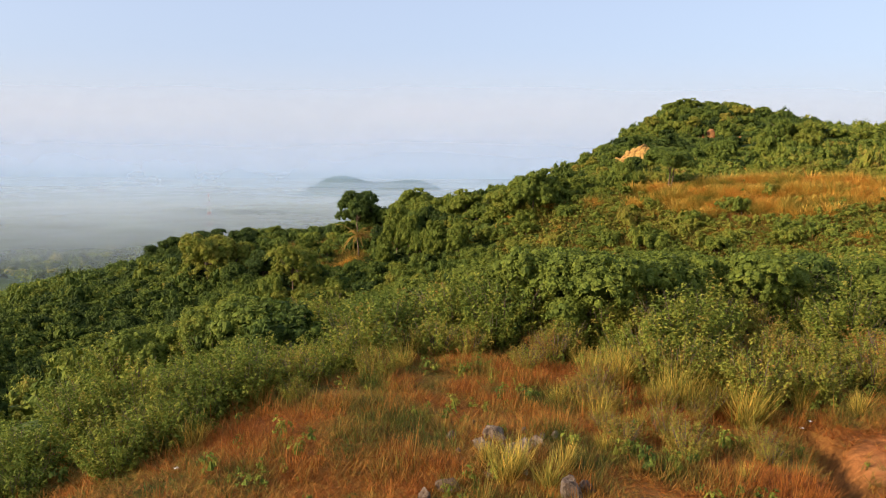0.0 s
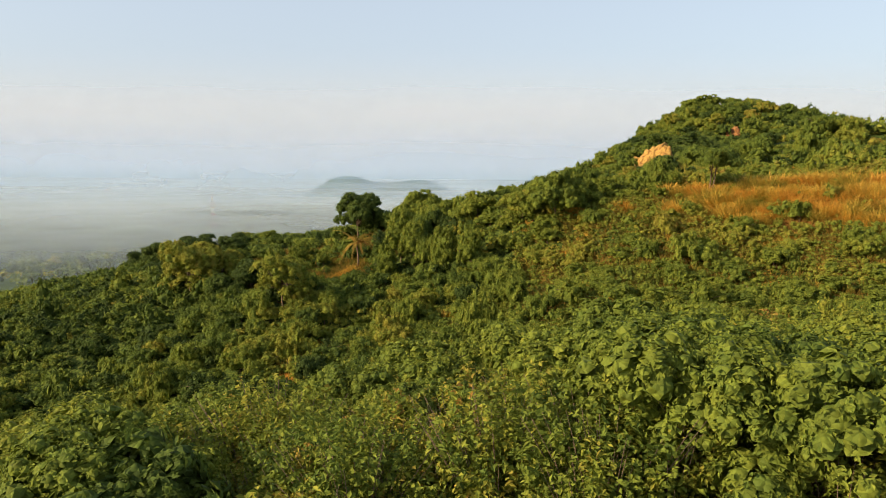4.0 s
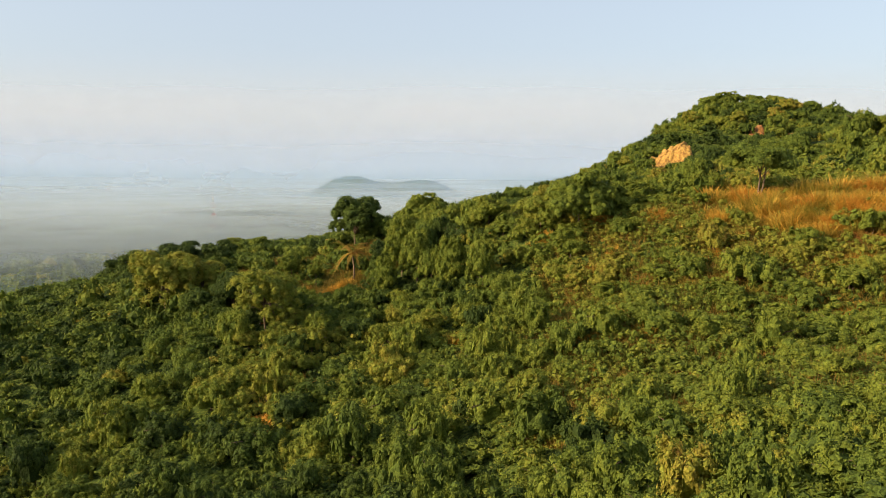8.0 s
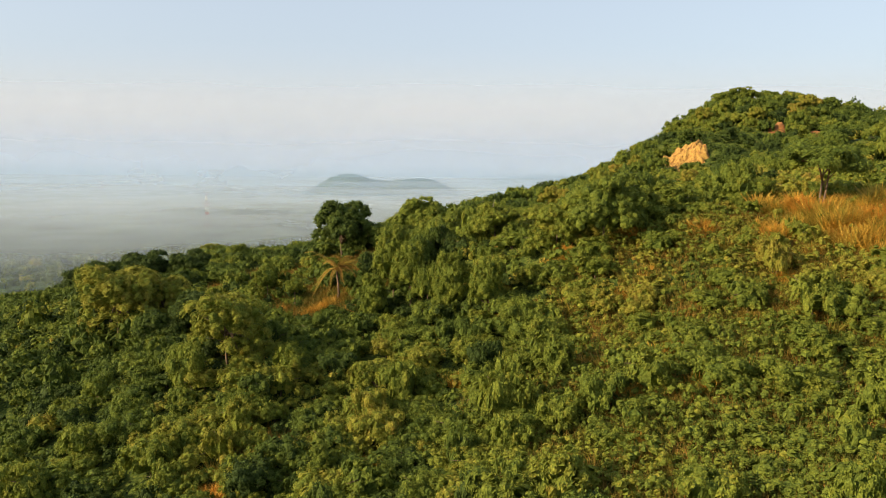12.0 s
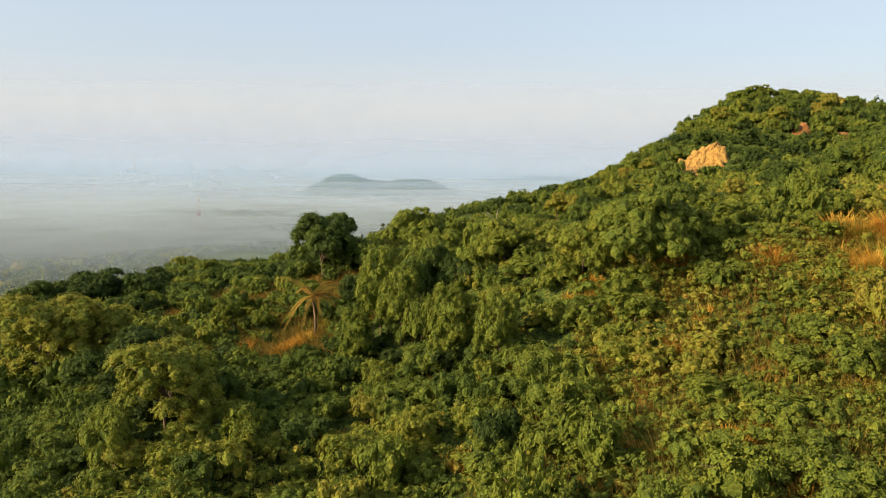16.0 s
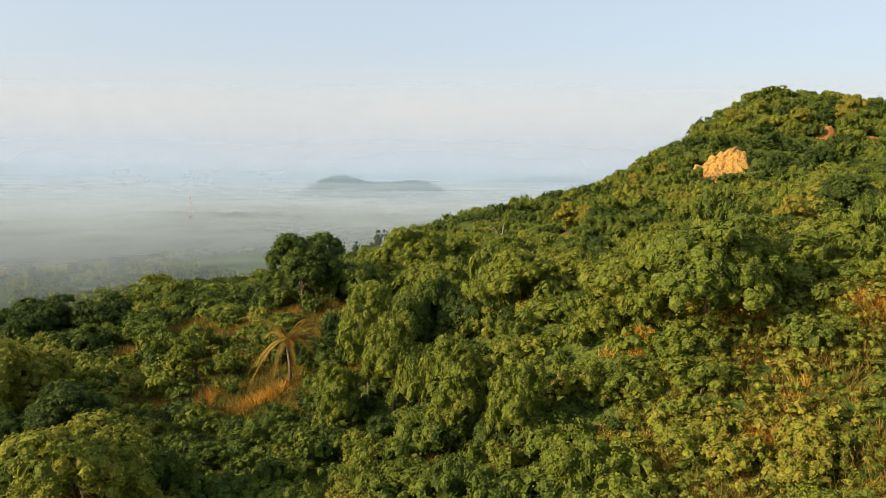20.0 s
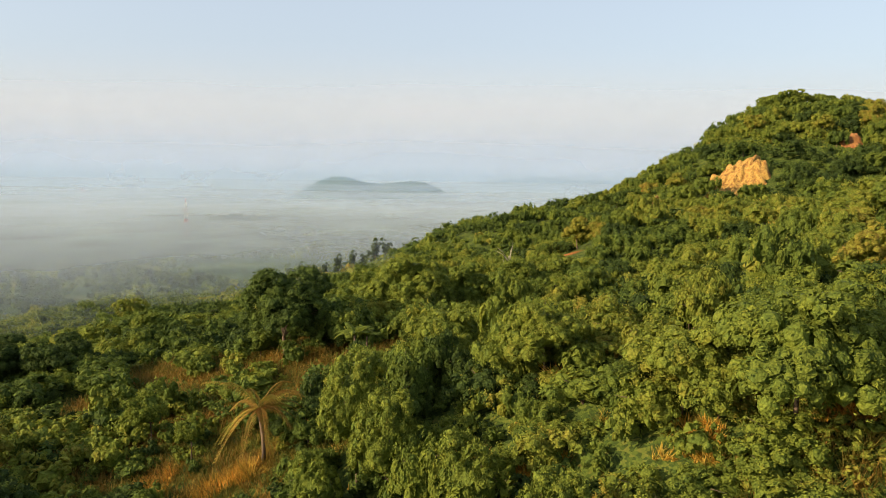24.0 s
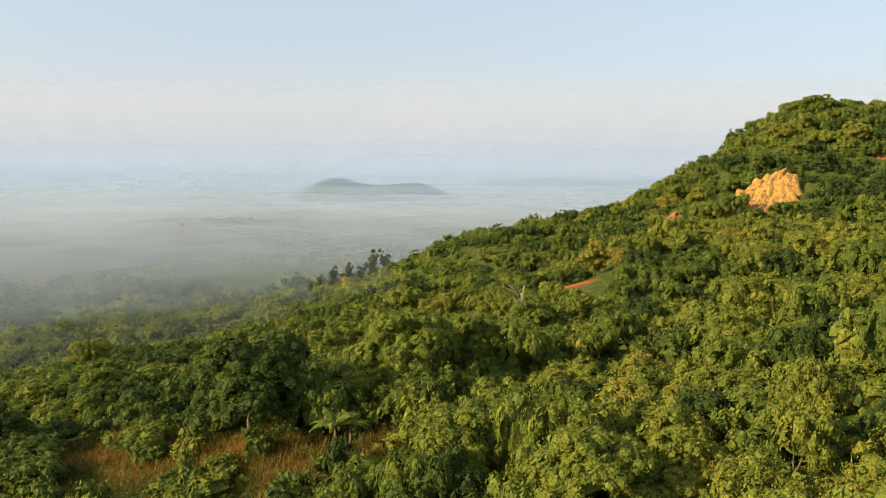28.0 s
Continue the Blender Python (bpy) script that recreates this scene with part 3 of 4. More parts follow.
# ---- shrubs on the knoll ----
def make_shoots(name, label, seed, tall, radius, shoots, leaves, leaf, tint, width=0.5, bare=0.15, spread=0.10):
    """A shrub of many upright leafy shoots from one base."""
    rng = np.random.RandomState(seed)
    thing = tagged(new(name), label, "shrub")
    for k in range(2):
        bm = bmesh.new()
        for j in range(shoots // 5):
            a, r, h = rng.uniform(0, 6.283), radius * rng.uniform(0.2, 0.95), tall * rng.uniform(0.6, 0.95)
            tube(bm, [(r * 0.15 * math.cos(a), r * 0.15 * math.sin(a), -0.2), (r * 0.6 * math.cos(a), r * 0.6 * math.sin(a), h * 0.55), (r * math.cos(a), r * math.sin(a), h)], [0.016, 0.011, 0.004], 4)
        part("stem", bm, BARK, thing)
    a, r = rng.uniform(0, 6.283, shoots), radius * np.sqrt(rng.uniform(0, 1, shoots))
    tip = np.stack([np.cos(a) * r, np.sin(a) * r, tall * (1.05 - 0.35 * (r / radius) ** 2) * rng.uniform(0.6, 1.08, shoots)], 1)
    foot = tip * np.array([0.45, 0.45, 0.0])
    k = np.repeat(np.arange(shoots), leaves)
    u = bare + (1.02 - bare) * rng.uniform(0, 1, len(k)) ** 0.8
    line = foot[k] + (tip - foot)[k] * np.stack([u ** 1.5, u ** 1.5, u], 1)
    ring = rng.uniform(0, 6.283, len(k))
    out = np.stack([np.cos(ring), np.sin(ring), np.zeros(len(k))], 1)
    reach = leaf * rng.uniform(0.5, 1.5, len(k)) * (1.25 - 0.7 * u)
    quads = leaves_of(rng, line + out * reach[:, None], unit(out * 0.55 + np.array([0, 0, 0.8]) + rng.normal(size=out.shape) * 0.35), leaf, leaf * width, 0.25, 0.1)
    own = tint + rng.normal(size=shoots) * spread
    tints = own[k] + rng.uniform(-0.06, 0.06, len(k)) + 0.06 * (u - 0.6)
    mesh_part("crown", mesh_of(name + "_crown", halves(quads), LEAF, np.concatenate([tints, tints])), thing)
    return thing


knoll_a = Kind(make_shoots("leafy_shrub", "leafy green shrub on the edge of the knoll", 21, 2.4, 1.5, 84, 46, 0.145, 0.50, 0.6))
knoll_b = Kind(make_shoots("leafy_shrub", "yellow-green shrub with small leaves on the knoll", 22, 1.9, 1.25, 80, 42, 0.115, 0.60, 0.6))
knoll_c = Kind(make_shoots("leafy_shrub", "dark green dense shrub behind the knoll", 23, 2.8, 1.9, 120, 46, 0.155, 0.43, 0.6))
knoll_f = Kind(make_tree("dense_shrub", "dense deep green shrub with a rounded crown", 27, 3.0, 1.9, 0.2, 0.38, 4200, 0.10, 16, 0.9, 0.035, stems=3, category="shrub", solid=0.5, lobe=0.23, per=20))
knoll_d = Kind(make_tree("large_leaved_shrub", "shrub with large dark green drooping leaves", 24, 4.0, 2.3, 0.6, 0.24, 900, 0.34, 10, 0.9, 0.05, stems=3, droop=0.5, category="shrub", width=0.45, solid=0.5, lobe=0.45, per=12))
knoll_e = Kind(make_shoots("dry_shrub", "half-dry olive and gold shrub on the knoll", 25, 1.5, 1.05, 72, 32, 0.09, 0.69, 0.4, 0.2, 0.13))
rng = np.random.RandomState(3)
stand(knoll_d, -7.0, 29.5, 0.8, sink=0.3)
stand(knoll_d, -9.5, 31.5, 0.8, sink=0.3)
stand(knoll_d, 18, 33, 0.8)
edge = [(-12.0, 14.6), (-10.2, 15.6), (-8.4, 16.8), (-6.6, 18.2), (-4.8, 20.4), (-3.0, 23.4), (-1.0, 25.6), (1.4, 26.2), (3.4, 24.6), (5.0, 22.6), (6.6, 21.0), (8.4, 20.8), (10.4, 22.2), (12.6, 23.2), (15.0, 23.0)]
for k, (x, y) in enumerate(edge):
    for row in range(6):
        kind = (knoll_b, knoll_a, knoll_a, knoll_c, knoll_a, knoll_c)[row] if rng.uniform() < 0.45 else (knoll_e, knoll_b, knoll_e, knoll_b, knoll_b, knoll_a)[row]
        if x < -6:
            kind = knoll_c if rng.uniform() < 0.6 else knoll_a
        if -6 < x < -2 and row < 2:
            kind = (knoll_e, knoll_b, knoll_b)[rng.randint(3)]
        if x > 3.2 and row < 3 and rng.uniform() < 0.4:
            kind = knoll_e
        shaded(kind.put(x + rng.uniform(-0.8, 0.8), y + row * 1.6 + rng.uniform(-0.6, 0.6), rng.uniform(0, 6.28), rng.uniform(0.7, 1.1) * (0.75 if row == 0 else 1.05) * (0.72 if x < -4 else 1.0), 0.15), rng.uniform(-0.10, 0.12))
for x, y, size in ((6.3, 29.0, 1.3), (4.5, 30.0, 1.3), (8.2, 30.0, 1.2), (2.5, 29.5, 1.15), (0.5, 30.5, 1.1), (-2.5, 30.0, 1.05), (10.5, 31.0, 1.1)):
    (knoll_f if x > 4 else knoll_c).put(x, y, x, size, 0.1)
for k in range(34):
    x, y = rng.uniform(3.4, 12.5), rng.uniform(16.2, 21.8)
    if x < 8.4:
        knoll_e.put(x, y, rng.uniform(0, 6.28), rng.uniform(0.35, 0.75), 0.1)

# ---- golden grass clumps on the knoll ----
def make_clump(seed, blades, tall):
    thing = new("grass_clump", mesh_of("grass_clump", tuft(seed, blades, tall, tall * 0.5, 0.008) * (1.7, 1.7, 1), GOLD, np.random.RandomState(seed).uniform(0.0, 0.5, blades)))
    return tagged(thing, "clump of tall golden dry grass", "grass clump", "grass clumps on the knoll")


clumps = [Kind(make_clump(200 + k, 170, 1.1)) for k in range(3)]
for k, (x, y, size) in enumerate(((7.1, 21.3, 1.4), (7.6, 21.0, 1.2), (8.8, 19.9, 1.3), (9.2, 20.2, 1.1), (6.5, 20.6, 1.0), (1.3, 14.4, 0.9), (1.6, 14.9, 0.8), (2.2, 14.2, 0.8), (1.0, 15.4, 0.6), (2.7, 15.1, 0.7), (-1.8, 25.3, 1.0), (-2.6, 24.0, 1.1), (3.4, 20.4, 0.7), (4.4, 19.2, 0.8), (5.2, 18.4, 0.7), (5.8, 17.2, 0.6), (3.9, 16.6, 0.5), (6.8, 15.2, 0.5), (11.0, 21.0, 0.9), (12.4, 20.4, 0.8), (5.6, 22.6, 1.3), (6.0, 23.2, 1.3), (8.0, 22.4, 1.4), (8.5, 22.8, 1.3), (9.6, 22.0, 1.3), (7.0, 23.6, 1.3), (-3.0, 26.4, 1.5), (-2.4, 26.9, 1.4), (-3.6, 25.4, 1.3))):
    clumps[k % 3].put(x, y, k * 1.3, size, 0.05)
rng = np.random.RandomState(8)
for k in range(14):
    x, y = edge[rng.randint(3, len(edge))]
    clumps[k % 3].put(x + rng.uniform(-0.9, 0.9), y + rng.uniform(-1.0, 4.5), k * 1.3, rng.uniform(0.7, 1.25), 0.05)
for k in range(26):
    kind = (clumps[k % 3], knoll_b, knoll_e, knoll_b)[k % 4]
    kind.put(rng.uniform(8.5, 17), rng.uniform(20.8, 25), k * 1.7, rng.uniform(0.6, 1.1), 0.05)


# ---- palm, banana plants, dead tree ----
def frond(rng, length, rise, pairs):
    """A feathered palm frond along +x: an arching midrib and drooping leaflets."""
    quads = []
    us = np.linspace(0.02, 1, pairs)
    px = length * us
    pz = rise * us * length - 0.85 * length * us ** 2
    for side in (-1, 1):
        for u, ax, az in zip(us, px, pz):
            span = length * 0.14 * math.sin(min(1, 0.25 + u * 1.1) * 2.6) + 0.08
            w = 0.03
            tip = (ax + span * 0.45, side * span * 0.75, az - span * 0.55)
            quads.append(((ax - w, 0, az), (ax + span * 0.25, side * span * 0.4 - w, az - span * 0.08), tip, (ax + w, 0, az)))
    rib = [((a, -0.03, c), (a, 0.03, c), (b2, 0.03, d), (b2, -0.03, d)) for a, c, b2, d in zip(px[:-1], pz[:-1] + 0.02, px[1:], pz[1:] + 0.02)]
    return np.array(quads + rib)


def make_palm():
    rng = np.random.RandomState(31)
    thing = tagged(new("palm_tree"), "coconut palm with yellowed drooping fronds", "palm")
    bm = bmesh.new()
    tube(bm, [(0.0, 0, -0.4), (0.12, 0.05, 1.0), (0.05, 0.1, 2.4), (-0.1, 0.1, 3.8), (-0.15, 0.1, 4.6)], [0.24, 0.17, 0.15, 0.14, 0.13], 8)
    part("trunk", bm, BARK, thing)
    for k in range(24):
        me = mesh_of("frond", frond(rng, rng.uniform(3.2, 4.2), rng.uniform(-0.1, 0.7) if k < 16 else rng.uniform(0.9, 1.5), 26), LEAF, 0.87 + rng.uniform(-0.09, 0.07))
        ob = mesh_part("frond", me, thing)
        ob.matrix_basis = pose(-0.15, 0.1, 4.6, 0, 0, k * 137.5 + rng.uniform(-12, 12))
    return thing


def make_banana():
    rng = np.random.RandomState(33)
    thing = tagged(new("banana_plant"), "banana plant with broad arching green leaves", "banana plant")
    bm = bmesh.new()
    tube(bm, [(0, 0, -0.3), (0.05, 0, 1.2), (0, 0, 2.4)], [0.16, 0.13, 0.08], 8)
    part("stem", bm, BARK, thing)
    for k in range(8):
        length, rise = rng.uniform(1.8, 2.5), rng.uniform(0.7, 1.5)
        us = np.linspace(0, 1, 9)
        ax, az = length * us * 0.85, rise * us * length * 0.8 - 0.75 * length * us ** 2
        w = 0.34 * np.sin(np.clip(us * 1.06 + 0.08, 0, 1) * 3.0)
        quads = []
        for i in range(8):
            for s in (-1, 1):
                quads.append(((ax[i], 0, az[i]), (ax[i], s * w[i], az[i] - w[i] * 0.35), (ax[i + 1], s * w[i + 1], az[i + 1] - w[i + 1] * 0.35), (ax[i + 1], 0, az[i + 1])))
        ob = mesh_part("leaf", mesh_of("leaf", quads, LEAF, 0.42), thing)
        ob.matrix_basis = pose(0, 0, 2.35, 0, 0, k * 137.5)
    return thing


palm = make_palm()
put(palm, -18.6, 157.0, 0.4, 1.12, 0.2, True)
TAKEN.append((-18.6, 157.0, 0.8))
banana = Kind(make_banana())
for x, y, size in ((-12.4, 171.5, 1.35), (-11.2, 172.4, 1.1), (-19.0, 150.5, 0.5)):
    stand(banana, x, y, size, clear=1.2)


def make_dead_tree():
    rng = np.random.RandomState(35)
    thing = tagged(new("dead_tree"), "bare dead tree with pale grey branches", "dead tree")
    bm = bmesh.new()
    limbs(bm, rng, (0, 0, -0.3), (0.4, 0.2, 4.4), 0.11, [(rng.uniform(-1.8, 1.8), rng.uniform(-1.8, 1.8), rng.uniform(3.6, 6.2)) for k in range(9)], 11)
    part("branches", bm, PALE_BARK, thing)
    return thing


dead = Kind(make_dead_tree())
stand(dead, 7.7, 222, 1.2, clear=2.5)


# ---- rock face, earth scars, stones ----
def scar(name, label, category, cx, cy, along, down, bearing, proud, mat, seed, ribs, steep=0.6):
    """A bare face that stands a little proud of the slope, with ribs and ledges and a ragged edge."""
    rng = np.random.RandomState(seed)
    n = 96 if name == "cliff" else 40
    a = math.radians(bearing)
    ux, uy, vx, vy = math.cos(a), math.sin(a), math.sin(a), -math.cos(a)
    u, v = np.meshgrid(np.linspace(-1.15, 1.15, n), np.linspace(-1.15, 1.15, n))
    u, v = u.ravel(), v.ravel()
    x, y = cx + u * along * ux + v * down * vx, cy + u * along * uy + v * down * vy
    ang, rad = np.arctan2(v, u), np.hypot(u, v)
    edge = 0.86 + 0.14 * np.sin(ang * 3 + seed) + 0.09 * np.sin(ang * 5 + 2) + 0.07 * np.sin(ang * 11 + 1) + 0.06 * ripple(x * ribs, y * ribs, 9.0)
    if name == "cliff":
        edge = edge * (1 - 0.34 * np.exp(-((ang + 2.5) / 0.5) ** 2)) + 0.05 * np.sin(ang * 17)
    body = 1 - smooth(0.72, 1.0, rad / edge)
    p, q = u * along * ribs, v * down * ribs * 0.3
    rough = ripple(p, q, 9.0) * 0.5 + ripple(p, q, 3.4) * 0.30 + ripple(p, q * 2.2, 1.5) * 0.14
    z = height(x, y) - 0.8 + body * (proud * (0.45 + steep * smooth(0.5, -0.5, v)) + rough * proud * 0.30)
    verts = np.stack([x, y, z], 1)
    i = (np.arange(n - 1)[:, None] * n + np.arange(n - 1)[None, :]).ravel()
    me = bpy.data.meshes.new(name)
    me.from_pydata(verts.tolist(), [], np.stack([i, i + 1, i + 1 + n, i + n], 1).tolist())
    me.materials.append(mat)
    me.update()
    TAKEN.append((cx, cy, min(along, down) * 0.88))
    TAKEN.append((cx + ux * along * 0.45, cy + uy * along * 0.45, min(along, down) * 0.6))
    TAKEN.append((cx - ux * along * 0.45, cy - uy * along * 0.45, min(along, down) * 0.6))
    TAKEN.append((cx + vx * down * 0.75, cy + vy * down * 0.75, along * 0.45))
    return tagged(new(name, me), label, category)


scar("cliff", "bare orange and tan rock cliff on the hillside", "cliff", 73.8, 290.6, 9.6, 13.2, -38, 2.4, CLIFF, 3, 2.6, 1.35)
scar("earth_scar", "bare orange earth scar below the hilltop", "earth bank", 108.5, 297, 3.6, 3.4, -20, 2.2, EARTH, 5, 1.2)
scar("earth_scar", "narrow strip of bare red earth on the slope", "earth bank", 119, 292, 2.4, 4.2, -20, 1.6, EARTH, 8, 1.2)
scar("earth_scar", "strip of bare red earth on the ridge flank", "earth bank", 56.5, 306.5, 3.0, 5.5, -60, 1.6, EARTH, 6, 1.2)


def make_rock(seed, size):
    rng = np.random.RandomState(seed)
    bm = bmesh.new()
    bmesh.ops.create_icosphere(bm, subdivisions=3, radius=1)
    cuts = [Vector(rng.normal(size=3)).normalized() for k in range(9)]
    for v in bm.verts:
        for c in cuts:
            over = v.co.dot(c) - 0.55
            if over > 0:
                v.co -= c * over * 0.9
        v.co += v.co.normalized() * (noise.noise(v.co * 2.6 + Vector((seed, 0, 0))) * 0.20 + noise.noise(v.co * 7 + Vector((seed, 3, 0))) * 0.10)
        v.co = Vector((v.co.x * size[0], v.co.y * size[1], v.co.z * size[2]))
    me = bpy.data.meshes.new("rock")
    bm.to_mesh(me)
    bm.free()
    me.materials.append(STONE)
    return tagged(new("rock", me), "weathered grey-brown rock among dry grass", "rock", "rocks on the knoll")


for k, (x, y, sx, sy, sz) in enumerate(((1.3, 16.8, 0.45, 0.4, 0.42), (0.9, 16.2, 0.3, 0.3, 0.25), (1.9, 15.9, 0.4, 0.35, 0.36), (2.3, 16.6, 0.28, 0.25, 0.22), (1.5, 15.3, 0.3, 0.34, 0.24), (2.6, 13.7, 0.42, 0.38, 0.5), (3.0, 14.0, 0.25, 0.25, 0.3), (0.1, 14.2, 0.42, 0.35, 0.3), (-0.4, 13.9, 0.25, 0.3, 0.2), (1.0, 14.6, 0.22, 0.2, 0.16))):
    make_rock(40 + k, (sx * 0.85, sy * 0.8, sz * 0.9)).matrix_basis = pose(x, y, lay(x, y, sz * 0.05), 20, 15, k * 50)
rng = np.random.RandomState(17)
for k in range(22):
    x, y, s = rng.normal(1.6, 0.7), rng.normal(16.0, 0.7), rng.uniform(0.06, 0.17)
    make_rock(60 + k, (s, s * 0.8, s * 1.1)).matrix_basis = pose(x, y, lay(x, y, s * 0.3), 0, 25, k * 77)

for k, (x, y) in enumerate(((10.3, 19.6), (10.7, 19.9), (-6.2, 15.6))):
    bm = bmesh.new()
    bmesh.ops.create_grid(bm, x_segments=5, y_segments=4, size=0.05)
    for v in bm.verts:
        v.co.z = 0.03 * math.sin(v.co.x * 60 + k) * math.cos(v.co.y * 44) + 0.03
    me = bpy.data.meshes.new("litter")
    bm.to_mesh(me)
    bm.free()
    me.materials.append(LITTER)
    tagged(new("litter", me), "crumpled white scrap lying on the ground", "litter", "scraps on the knoll").matrix_basis = pose(x, y, lay(x, y, 0.05), 0, 0, 70 * k)


# ---- valley: mast and houses ----
def make_mast(tall, width, sections):
    thing = tagged(new("radio_mast"), "red and white lattice radio mast in the valley", "mast")
    for s in range(sections):
        bm = bmesh.new()
        z0, z1 = tall * s / sections, tall * (s + 1) / sections
        w0, w1 = width * (1 - 0.75 * s / sections), width * (1 - 0.75 * (s + 1) / sections)
        a = [Vector((sx * w0 / 2, sy * w0 / 2, z0)) for sx, sy in ((-1, -1), (1, -1), (1, 1), (-1, 1))]
        b2 = [Vector((sx * w1 / 2, sy * w1 / 2, z1)) for sx, sy in ((-1, -1), (1, -1), (1, 1), (-1, 1))]
        for k in range(4):
            tube(bm, [a[k], b2[k]], [0.26, 0.26], 4)
            tube(bm, [a[k], b2[(k + 1) % 4]], [0.14, 0.14], 4)
            tube(bm, [a[(k + 1) % 4], b2[k]], [0.14, 0.14], 4)
            tube(bm, [b2[k], b2[(k + 1) % 4]], [0.14, 0.14], 4)
        part("section", bm, RED if s % 2 else WHITE, thing, "red lattice section" if s % 2 else "white lattice section")
    bm = bmesh.new()
    tube(bm, [(0, 0, tall), (0, 0, tall + 5)], [0.25, 0.1], 6)
    part("antenna", bm, RED, thing)
    return thing


mast = Kind(make_mast(46, 6.5, 7))
mast.put(-301.5, 930, 0.3, 1.0, 0.5)
mast.put(-765, 1620, 0.8, 1.3, 0.5)


def make_house(seed, lx, ly, tall):
    thing = tagged(new("house"), "small plastered house with a pale sheet-metal roof", "house", "houses in the valley")
    bm = bmesh.new()
    bmesh.ops.create_cube(bm, size=1, matrix=Matrix.Translation((0, 0, tall / 2)) @ Matrix.Diagonal((lx, ly, tall, 1)))
    part("wall", bm, PLASTER, thing)
    for s in (-1, 1):
        bm = bmesh.new()
        v = [bm.verts.new(c) for c in ((-lx * 0.56, s * ly * 0.6, tall - 0.3), (lx * 0.56, s * ly * 0.6, tall - 0.3), (lx * 0.56, 0, tall + ly * 0.22), (-lx * 0.56, 0, tall + ly * 0.22))]
        f = bm.faces.new(v if s < 0 else v[::-1])
        bmesh.ops.solidify(bm, geom=[f], thickness=0.15)
        part("roof", bm, ROOF, thing)
    for k in (-0.28, 0.28):
        bm = bmesh.new()
        bmesh.ops.create_cube(bm, size=1, matrix=Matrix.Translation((lx * k, -ly / 2 - 0.02, tall * 0.55)) @ Matrix.Diagonal((1.2, 0.1, 1.2, 1)))
        part("window", bm, STONE, thing)
    return thing


house = Kind(make_house(1, 13, 8, 4.0))
for k, (x, y, size) in enumerate(((-262, 990, 1.5), (-248, 985, 1.0), (-285, 1010, 0.9), (-325, 905, 0.8), (-520, 770, 1.2), (-505, 785, 0.8), (-545, 790, 0.7), (-480, 735, 0.7), (-440, 800, 0.8), (-170, 880, 0.7), (-150, 890, 0.8), (-210, 1000, 0.7), (-380, 1020, 0.8), (-360, 840, 0.6))):
    house.put(x, y, 0.4 * k, size, 0.3)


# ---- thicket, woodland and grass that nobody could count ----
class Template:
    """Triangles of a plant, and by how much each one's tint differs from the plant's."""
    def __init__(self, tris, shift=0.0):
        self.tris = tris
        self.shift = np.zeros(len(tris)) + shift


def shrub_template(seed, count, leaf, masses, flat, hull=(10, 4), width=0.75, up=0.4, droop=0.0, shrink=0.6, lobes=12, bunch=0.27, sides=5, split=False):
    """A unit shrub, one metre in radius and in height: leaf triangles round a closed leafy mass."""
    rng = np.random.RandomState(seed)
    blobs = [(0, 0, 0.42, 0.6, flat)]
    for k in range(masses):
        a, r = rng.uniform(0, 6.283), rng.uniform(0.3, 0.75)
        blobs.append((math.cos(a) * r, math.sin(a) * r, rng.uniform(0.2, 0.75), rng.uniform(0.22, 0.42), flat))
    per = max(5, int(count / lobes))
    q, k, caps, cap_of, n = bunches(rng, blobs, lobes, per, bunch, leaf, width, up, 0.4, droop, sides, (0.85, 1.6) if count > 100 else (1.2,))
    q[..., 2] = np.maximum(q[..., 2], -0.15)
    shade = rng.normal(size=n) * 0.05
    if split:
        q, k = halves(q), np.concatenate([k, k])
    else:
        q = q[:, [0, 1, 2]]
        q[:, 1] += (q[:, 1] - (q[:, 0] + q[:, 2]) / 2) * 0.6
    # inner mass and caps tinted darker, painting in the shade between the leaves
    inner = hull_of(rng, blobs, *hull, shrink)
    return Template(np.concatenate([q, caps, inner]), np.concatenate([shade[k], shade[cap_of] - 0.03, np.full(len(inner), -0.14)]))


def scatter(rng, x0, x1, y0, y1, gap, keep):
    """Jittered places on a grid, thinned by keep(x, y) (chance of standing there)."""
    xs, ys = np.meshgrid(np.arange(x0, x1, gap), np.arange(y0, y1, gap * 0.87))
    xs = xs + (np.arange(xs.shape[0]) % 2)[:, None] * gap * 0.5
    x = xs.ravel() + rng.uniform(-0.42, 0.42, xs.size) * gap
    y = ys.ravel() + rng.uniform(-0.42, 0.42, xs.size) * gap
    ok = rng.uniform(size=len(x)) < keep(x, y)
    return x[ok], y[ok]


def in_sight(x, y):
    return (np.abs(x + 1) < 0.66 * (y + 4) + 5).astype(float)


def clear_of(x, y, extra=0.0):
    ok = np.ones(len(x))
    for cx, cy, r in TAKEN:
        if r > 0:
            ok *= np.hypot(x - cx, y - cy) > r + extra
    return ok


